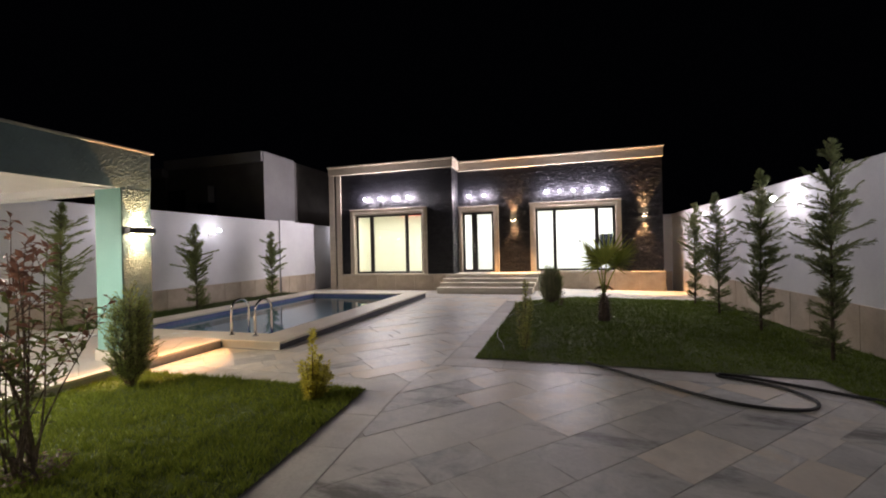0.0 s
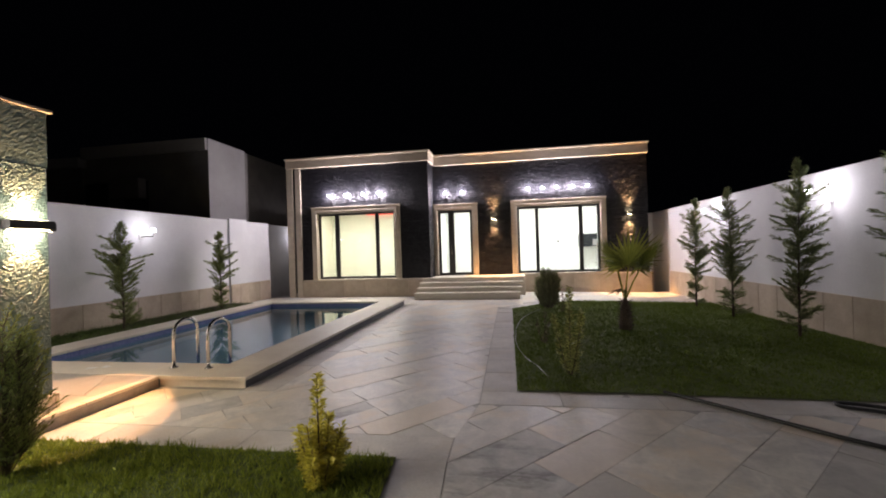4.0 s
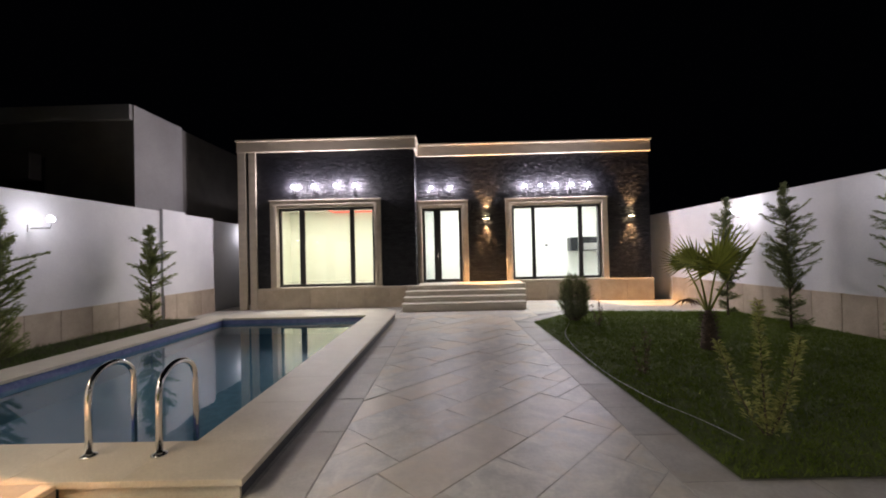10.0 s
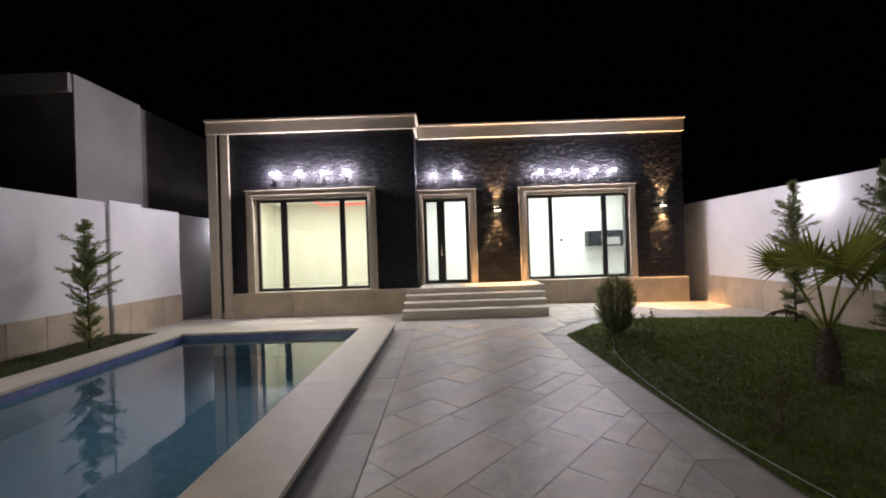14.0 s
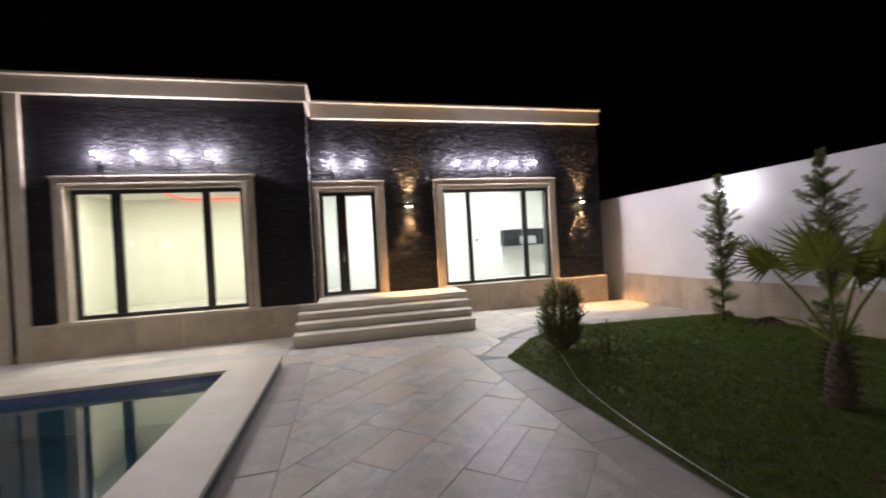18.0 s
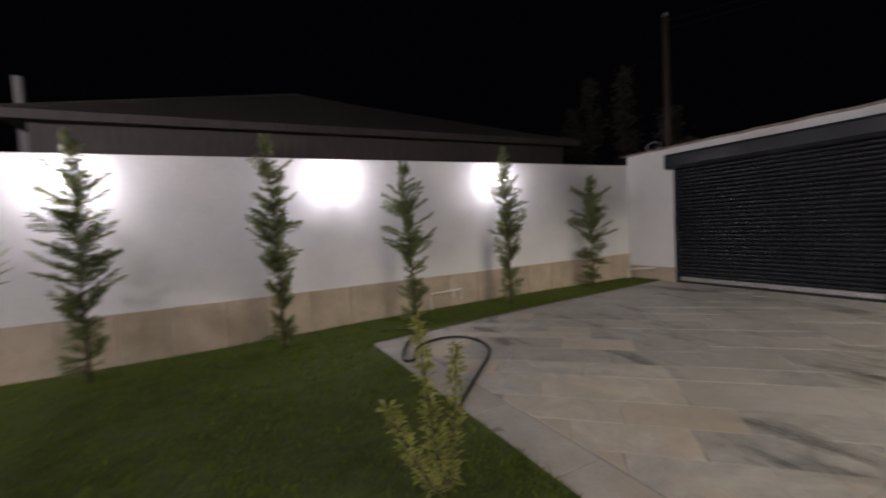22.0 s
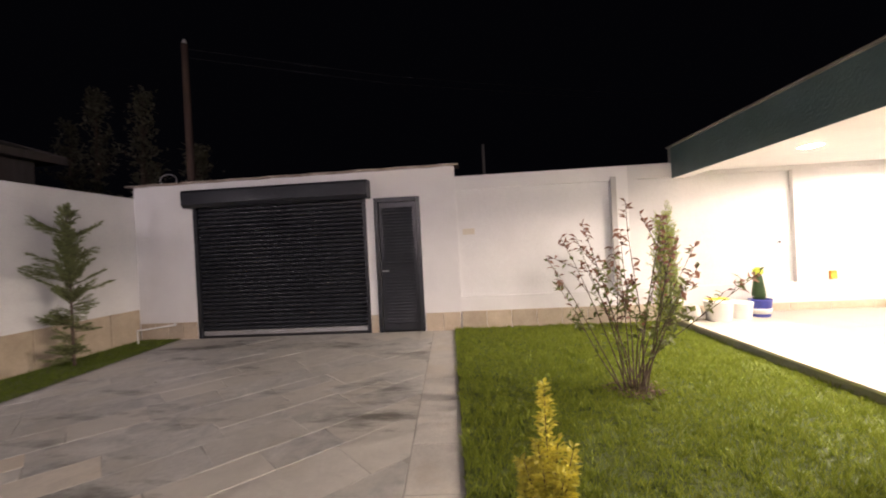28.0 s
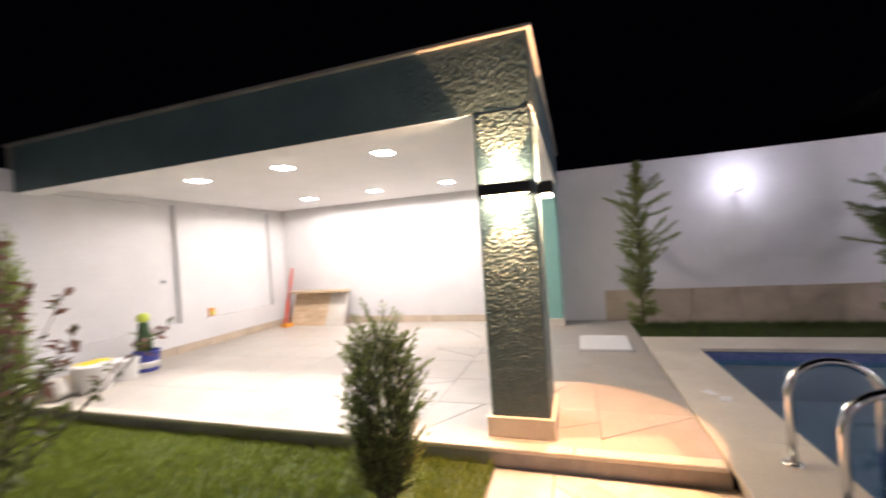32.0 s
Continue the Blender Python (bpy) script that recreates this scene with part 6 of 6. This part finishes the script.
for i, (a, b, mat) in enumerate([(-0.82, -0.52, M_WOOD), (-0.515, -0.23, M_WOOD), (-0.225, 0.00, M_WOOD), (0.005, 0.40, M_BORDER)]):
    m = Mesh()
    m.add([(-9.20 + 0.02 * i, a, TERRACE_Z), (-9.16 + 0.02 * i, a, TERRACE_Z), (-9.16 + 0.02 * i, b, TERRACE_Z), (-9.20 + 0.02 * i, b, TERRACE_Z), (-9.43, a, TERRACE_Z + 0.62), (-9.39, a, TERRACE_Z + 0.62), (-9.39, b, TERRACE_Z + 0.62), (-9.43, b, TERRACE_Z + 0.62)],
          [(0, 1, 2, 3), (4, 5, 6, 7), (0, 1, 5, 4), (1, 2, 6, 5), (2, 3, 7, 6), (3, 0, 4, 7)])
    m.done("board", mat, stack)
Mesh().box(-9.44, -9.16, -0.82, 0.40, TERRACE_Z + 0.625, TERRACE_Z + 0.66, 0.004).done("top_board", M_WOOD, stack)
level = empty("spirit_level", (-9.2, -1.0, TERRACE_Z), "long red spirit level leaning in the corner", "spirit level")
Mesh().tube([(-9.10, -0.90, TERRACE_Z + 0.02), (-9.41, -0.90, TERRACE_Z + 1.12)], 0.025, 4).done("level_bar", M_RED, level)
Mesh().box(-9.12, -8.95, -0.88, -0.72, TERRACE_Z + 0.001, TERRACE_Z + 0.07, 0.01).done("orange_case", M_ORANGE, label="small orange tool case on the terrace floor", category="tool case")
for i, (x, z, mat, lab) in enumerate([(-6.89, 1.22, M_ALU, "grey socket box on the white terrace wall"), (-6.85, 0.40, M_ALU, "grey socket box on the white terrace wall")]):
    s = empty("socket", (x, GATE_Y, z), lab, "socket")
    Mesh().box(x - 0.04, x + 0.04, GATE_Y - 0.069, GATE_Y - 0.058, z - 0.04, z + 0.04, 0.004).done("socket_plate", mat, s)
    Mesh().lathe((x, GATE_Y - 0.057, z), [(0.022, 0.0), (0.022, 0.004), (0.015, 0.004)], 12, "y").done("socket_hole", M_FRAME, s)
o = empty("junction_box", (-7.67, GATE_Y, 0.66), "orange and yellow junction box on the white terrace wall", "junction box")
Mesh().box(-7.72, -7.62, GATE_Y - 0.069, GATE_Y - 0.03, 0.59, 0.72, 0.008).done("box_body", M_ORANGE, o)
Mesh().box(-7.705, -7.635, GATE_Y - 0.029, GATE_Y - 0.024, 0.61, 0.66, 0.002).done("box_label", M_LIME, o)
pl = empty("wall_plate", (-1.95, GATE_Y, 1.66), "pale rectangular plate on the recessed wall panel", "wall plate")
Mesh().box(-2.02, -1.82, GATE_Y - 0.069, GATE_Y - 0.06, 1.60, 1.70, 0.003).done("plate", M_COPING, pl)

# ---------------------------------------------------------------- beyond the walls
nb = empty("neighbour_house", (-13, 15, 0), "unlit grey flat-roofed house behind the garden wall", "house")
Mesh().box(-14.8, -10.30, 12.64, 14.39, -0.3, 4.82).done("wall", M_NB2, nb)
Mesh().box(-10.299, -10.27, 12.62, 14.39, -0.3, 5.19).done("rendered_end", M_NB, nb, "pale rendered end strip")
Mesh().box(-14.8, -10.29, 14.391, 20, -0.3, 5.14).done("wall", M_NB2, nb)
Mesh().box(-14.9, -10.30, 12.52, 14.39, 4.821, 5.19, 0.01).done("roof_band", M_NB, nb, "pale concrete roof band")
Mesh().box(-20.0, -14.91, 12.6, 20, -0.3, 4.55).done("wall", M_NB2, nb)
Mesh().box(-20.1, -14.91, 12.45, 20, 4.551, 4.88, 0.01).done("roof_band", M_NB, nb, "pale concrete roof band")
for x in (-12.9, -14.39):
    w = Mesh().box(x - 0.45, x + 0.45, 12.61, 12.639, 2.9, 4.0, 0.01).done("window", M_FRAME, nb)
Mesh().box(-13.6, -12.5, 12.3, 12.60, 3.4, 4.05, 0.03).done("air_conditioner", M_NB2, nb, "dark outdoor unit on the wall")

rb = empty("neighbour_roof_house", (12, 4, 0), "low unlit house with a dark hipped roof behind the wall", "house")
M_ROOF = surface("dark_roof_sheet", (0.07, 0.06, 0.055), (0.11, 0.095, 0.09), 2.0, 25, 0.3, 0.006, (0.6, 0.8), stretch=(1, 6, 1))
corners = [(6.7, -2.4), (18.0, -2.4), (18.0, 10.26), (6.7, 10.26)]
Mesh().add([(x, y, z) for z in (3.60, 3.72) for x, y in corners] + [(11.6, -0.2, 5.36), (10.0, 5.15, 5.40)], [(0, 3, 2, 1), (0, 1, 5, 4), (1, 2, 6, 5), (2, 3, 7, 6), (3, 0, 4, 7), (4, 7, 9, 8), (5, 8, 9, 6), (4, 8, 5), (6, 9, 7)]).done("roof", M_ROOF, rb)
for a, b in (((6.7, -2.4, 3.72), (11.6, -0.2, 5.36)), ((6.7, 10.26, 3.72), (10.0, 5.15, 5.40)), ((11.6, -0.2, 5.36), (10.0, 5.15, 5.40))):
    Mesh().tube([a, b], 0.05, 6).done("ridge_cap", M_ROOF, rb)
Mesh().box(6.66, 6.699, -2.4, 10.26, 3.57, 3.73, 0.006).done("fascia", M_ROOF, rb)
Mesh().box(7.0, 17.6, -2.0, 9.95, -0.3, 3.60).done("wall", M_ROOF, rb)
Mesh().box(9.0, 9.14, 10.60, 10.74, -0.3, 4.98, 0.01).done("chimney", M_NB, rb, "thin pale flue pipe")
pole = empty("utility_pole", (3.9, -3.0, 0), "tall wooden utility pole behind the gate wall", "utility pole")
Mesh().tube([(4.45, -3.2, -0.3), (4.45, -3.2, 6.4)], [0.10, 0.075], 10).done("pole_shaft", surface("reddish_pole_timber", (0.07, 0.045, 0.035), (0.11, 0.07, 0.055), 5, 40, 0.3, 0.005, (0.8, 0.9), stretch=(4, 4, 0.5)), pole, smooth=True)
Mesh().lathe((4.45, -3.2, 6.4), [(0.05, 0.0), (0.06, 0.05), (0.03, 0.12)], 10).done("insulator", M_NB, pole, smooth=True)
Mesh().tube([(-2.4, -6.0, -0.3), (-2.4, -6.0, 4.3)], [0.05, 0.04], 8).done("street_post", M_NB2, label="thin dark post beyond the wall", category="post", smooth=True)


M_FARLEAF = leafy("dim_tree_leaf", (0.14, 0.14, 0.09), (0.24, 0.23, 0.16))


def far_tree(place, height, width, seed):
    rnd = random.Random(seed)
    t = empty("background_tree", place, "tall dim tree beyond the gate wall in the dark", "tree", group="trees beyond the wall")
    x, y, z = place
    Mesh().tube([(x, y, z), (x + 0.1, y, z + height * 0.5), (x, y, z + height * 0.9)], [0.16, 0.10, 0.02], 7).done("trunk", M_BARK, t, smooth=True)
    limbs, c = Mesh(), Mesh()
    for i in range(90):
        k = rnd.uniform(0.15, 1.0)
        a = rnd.uniform(0, 6.283)
        r = width * (1 - k) ** 0.5 * rnd.uniform(0.3, 1.1)
        b = Vector((x, y, z + height * 0.92 * k))
        w = Vector((math.cos(a), math.sin(a), 0.8)).normalized()
        limbs.tube([b, b + w * r], [0.02, 0.005], 4, False)
        for j in range(16):
            q = b + w * r * rnd.uniform(0.2, 1.1) + Vector((rnd.uniform(-0.2, 0.2), rnd.uniform(-0.2, 0.2), rnd.uniform(-0.2, 0.2)))
            leaf_faces(c, q, (rnd.uniform(-1, 1), rnd.uniform(-1, 1), rnd.uniform(-0.2, 1)), rnd.uniform(0.12, 0.25), 0.09, (rnd.uniform(-1, 1), rnd.uniform(-1, 1), 1))
    limbs.done("limbwork", M_BARK, t, normals=False)
    c.done("crown", M_FARLEAF, t, normals=False)


for i, (x, y, h, w) in enumerate([(9.2, -7.5, 8.2, 1.3), (11.4, -8.0, 8.6, 1.4), (6.6, -6.5, 5.6, 1.2), (13.0, -8.5, 7.6, 1.5), (5.0, -5.0, 3.9, 0.9)]):
    far_tree((x, y, -0.3), h, w, 100 + i)
for za, zb in ((6.3, 6.8), (6.1, 6.6)):
    Mesh().tube([(4.45, -3.2, za), (0.0, -5.0, za - 0.25), (-6.0, -8.0, za), (-12, -11, zb)], 0.008, 5).done("overhead_cable", M_RUBBER, label="dark overhead cable running from the pole", category="cable")

# ---------------------------------------------------------------- paving stones
STONE_TOP = 0.0


def border(poly_pts, width, side, parent, length=0.75):
    """A row of long stones along an edge from a to b, on the given side of it."""
    (ax, ay), (bx, by) = poly_pts
    L = math.hypot(bx - ax, by - ay)
    ux, uy = (bx - ax) / L, (by - ay) / L
    nx, ny = -uy * side, ux * side
    rnd = random.Random(int(ax * 100 + by * 37))
    s = 0.0
    while s < L - 0.05:
        e = min(L, s + length * rnd.uniform(0.75, 1.3))
        if L - e < 0.25:
            e = L
        q = [(ax + ux * (s + 0.003), ay + uy * (s + 0.003)), (ax + ux * (e - 0.003), ay + uy * (e - 0.003))]
        q = q + [(q[1][0] + nx * (width - 0.006), q[1][1] + ny * (width - 0.006)), (q[0][0] + nx * (width - 0.006), q[0][1] + ny * (width - 0.006))]
        Mesh().slab(q, -0.05, STONE_TOP + rnd.uniform(-0.002, 0.002), 0.004, ground_z).done("border_stone", M_BORDER, parent)
        s = e


pave = empty("pavement", (-1, 4, 0), "riven grey and beige natural stone paving laid askew", "pavement", kind="structure")
BW = 0.36
border([(-1.052, 5.46), (-1.052, 11.35)], BW, 1, pave)
border([(-1.41, 5.455), (2.73, 5.475)], BW, -1, pave)
border([(-1.608, GATE_Y + 0.03), (-1.913, 4.04)], BW, -1, pave)
border([(-1.55, 4.045), (-5.05, 4.025)], BW, -1, pave)
border([(-4.00, 5.30), (-4.00, 12.33)], BW, -1, pave)
border([(-1.05, 11.35), (-0.30, 12.20)], BW, 1, pave)
border([(-0.30, 12.20), (0.60, 12.85)], BW, 1, pave)
border([(0.60, 12.85), (4.02, 12.80)], BW, 1, pave)


def stones(region, angle, rows, lengths, seed, single, bag):
    """Stones in uneven courses at an angle, cut to a convex region; singles become parts, the rest join one mesh."""
    rnd = random.Random(seed)
    ca, sa = math.cos(radians(angle)), math.sin(radians(angle))
    us = [x * ca + y * sa for x, y in region]
    vs = [-x * sa + y * ca for x, y in region]
    v = min(vs)
    while v < max(vs):
        h = rnd.uniform(*rows)
        u = min(us) - rnd.uniform(0, 0.5)
        while u < max(us):
            w = rnd.uniform(*lengths)
            parts = [(u, u + w, v, v + h)]
            if rnd.random() < 0.22 and h > 0.4:
                k = rnd.uniform(0.4, 0.6)
                parts = [(u, u + w, v, v + h * k), (u, u + w, v + h * k, v + h)]
            for a, b, c, d in parts:
                j = 0.0021
                t1, t2 = rnd.uniform(-0.012, 0.012), rnd.uniform(-0.012, 0.012)
                q = [(a + j + t1, c + j), (b - j + t2, c + j), (b - j - t2, d - j), (a + j - t1, d - j)]
                q = [(p[0] * ca - p[1] * sa, p[0] * sa + p[1] * ca) for p in q]
                q = clip_any(q, region)
                if len(q) >= 3 and area(q) > 0.006:
                    z = STONE_TOP + rnd.uniform(-0.0015, 0.002)
                    if single:
                        Mesh().slab(q, -0.05, z, 0.0012, ground_z).done("paving_stone", M_PAVE_GREY if sum(p[1] for p in q) / len(q) + rnd.uniform(-1.3, 1.3) < 4.0 else M_PAVE, pave)
                    else:
                        bag.slab(q, -0.05, z, 0.0012, ground_z)
            u += w
        v += h


far = Mesh()
R_PATH = [(-3.635, 4.40), (-1.546, 4.40), (-1.412, 5.09), (-1.412, 13.36), (-3.635, 13.36)]
R_MID = [(-5.05, 4.40), (-3.637, 4.40), (-3.637, 5.29), (-5.05, 5.29)]
R_YARD = [(-1.245, GATE_Y + 0.03), (3.25, GATE_Y + 0.03), (2.72, 5.105), (-1.411, 5.085), (-1.545, 4.40), (-1.55, 4.06)]
stones(R_PATH, 47, (0.32, 0.48), (0.5, 1.1), 11, True, far)
stones(R_MID, 47, (0.32, 0.48), (0.45, 1.0), 12, True, far)
stones(R_YARD, 46, (0.34, 0.52), (0.5, 1.1), 13, True, far)
stones([(LEFT_X + 0.03, 12.37), (-4.05, 12.37), (-4.05, 14.5), (LEFT_X + 0.03, 14.5)], 0, (0.36, 0.50), (0.45, 0.9), 14, False, far)
stones([(-4.04, 12.36), (-3.64, 12.36), (-3.64, 13.36), (-4.04, 13.36)], 0, (0.36, 0.50), (0.45, 0.9), 15, False, far)
stones([(-0.755, 12.50), (0.385, 13.21), (0.385, 15.44), (-0.755, 15.44)], 12, (0.36, 0.50), (0.45, 0.9), 16, False, far)
stones([(-1.41, 11.68), (-1.33, 11.62), (-0.76, 12.27), (-0.76, 13.36), (-1.41, 13.36)], 12, (0.36, 0.50), (0.45, 0.9), 17, False, far)
stones([(0.39, 13.22), (4.03, 13.18), (4.03, 15.44), (0.39, 15.44)], 12, (0.36, 0.50), (0.45, 0.9), 18, False, far)
tagged(far.done("paving_stones_far", M_PAVE_FAR, pave), kind="stuff")

# bent wire loop on the gate roof
Mesh().tube([(3.45 + 0.16 * math.cos(t), -1.2, 2.86 + 0.11 * math.sin(t)) for t in [math.pi * 2 * k / 20 - 1.6 for k in range(19)]], 0.012, 6).done("wire_loop", M_ALU, label="loop of grey cable lying on the gate roof", category="cable", smooth=True)
for x, y, t in ((-6.25, 5.55, 0.4), (-6.12, 5.62, -0.3)):
    u, v = Vector((math.cos(t), math.sin(t), 0)) * 0.055, Vector((-math.sin(t), math.cos(t), 0)) * 0.04
    q = Vector((x, y, TERRACE_Z + 0.003))
    Mesh().add([q - u - v, q + u - v + Vector((0, 0, 0.006)), q + u + v, q - u + v + Vector((0, 0, 0.008)), q - u - v - Vector((0, 0, 0.002)), q + u - v + Vector((0, 0, 0.004)), q + u + v - Vector((0, 0, 0.002)), q - u + v + Vector((0, 0, 0.006))], [(0, 1, 2, 3), (7, 6, 5, 4), (0, 4, 5, 1), (1, 5, 6, 2), (2, 6, 7, 3), (3, 7, 4, 0)]).done("paper_scrap", M_WHITEPLASTIC, label="small white paper scrap lying on the pool coping", category="paper", group="paper scraps")
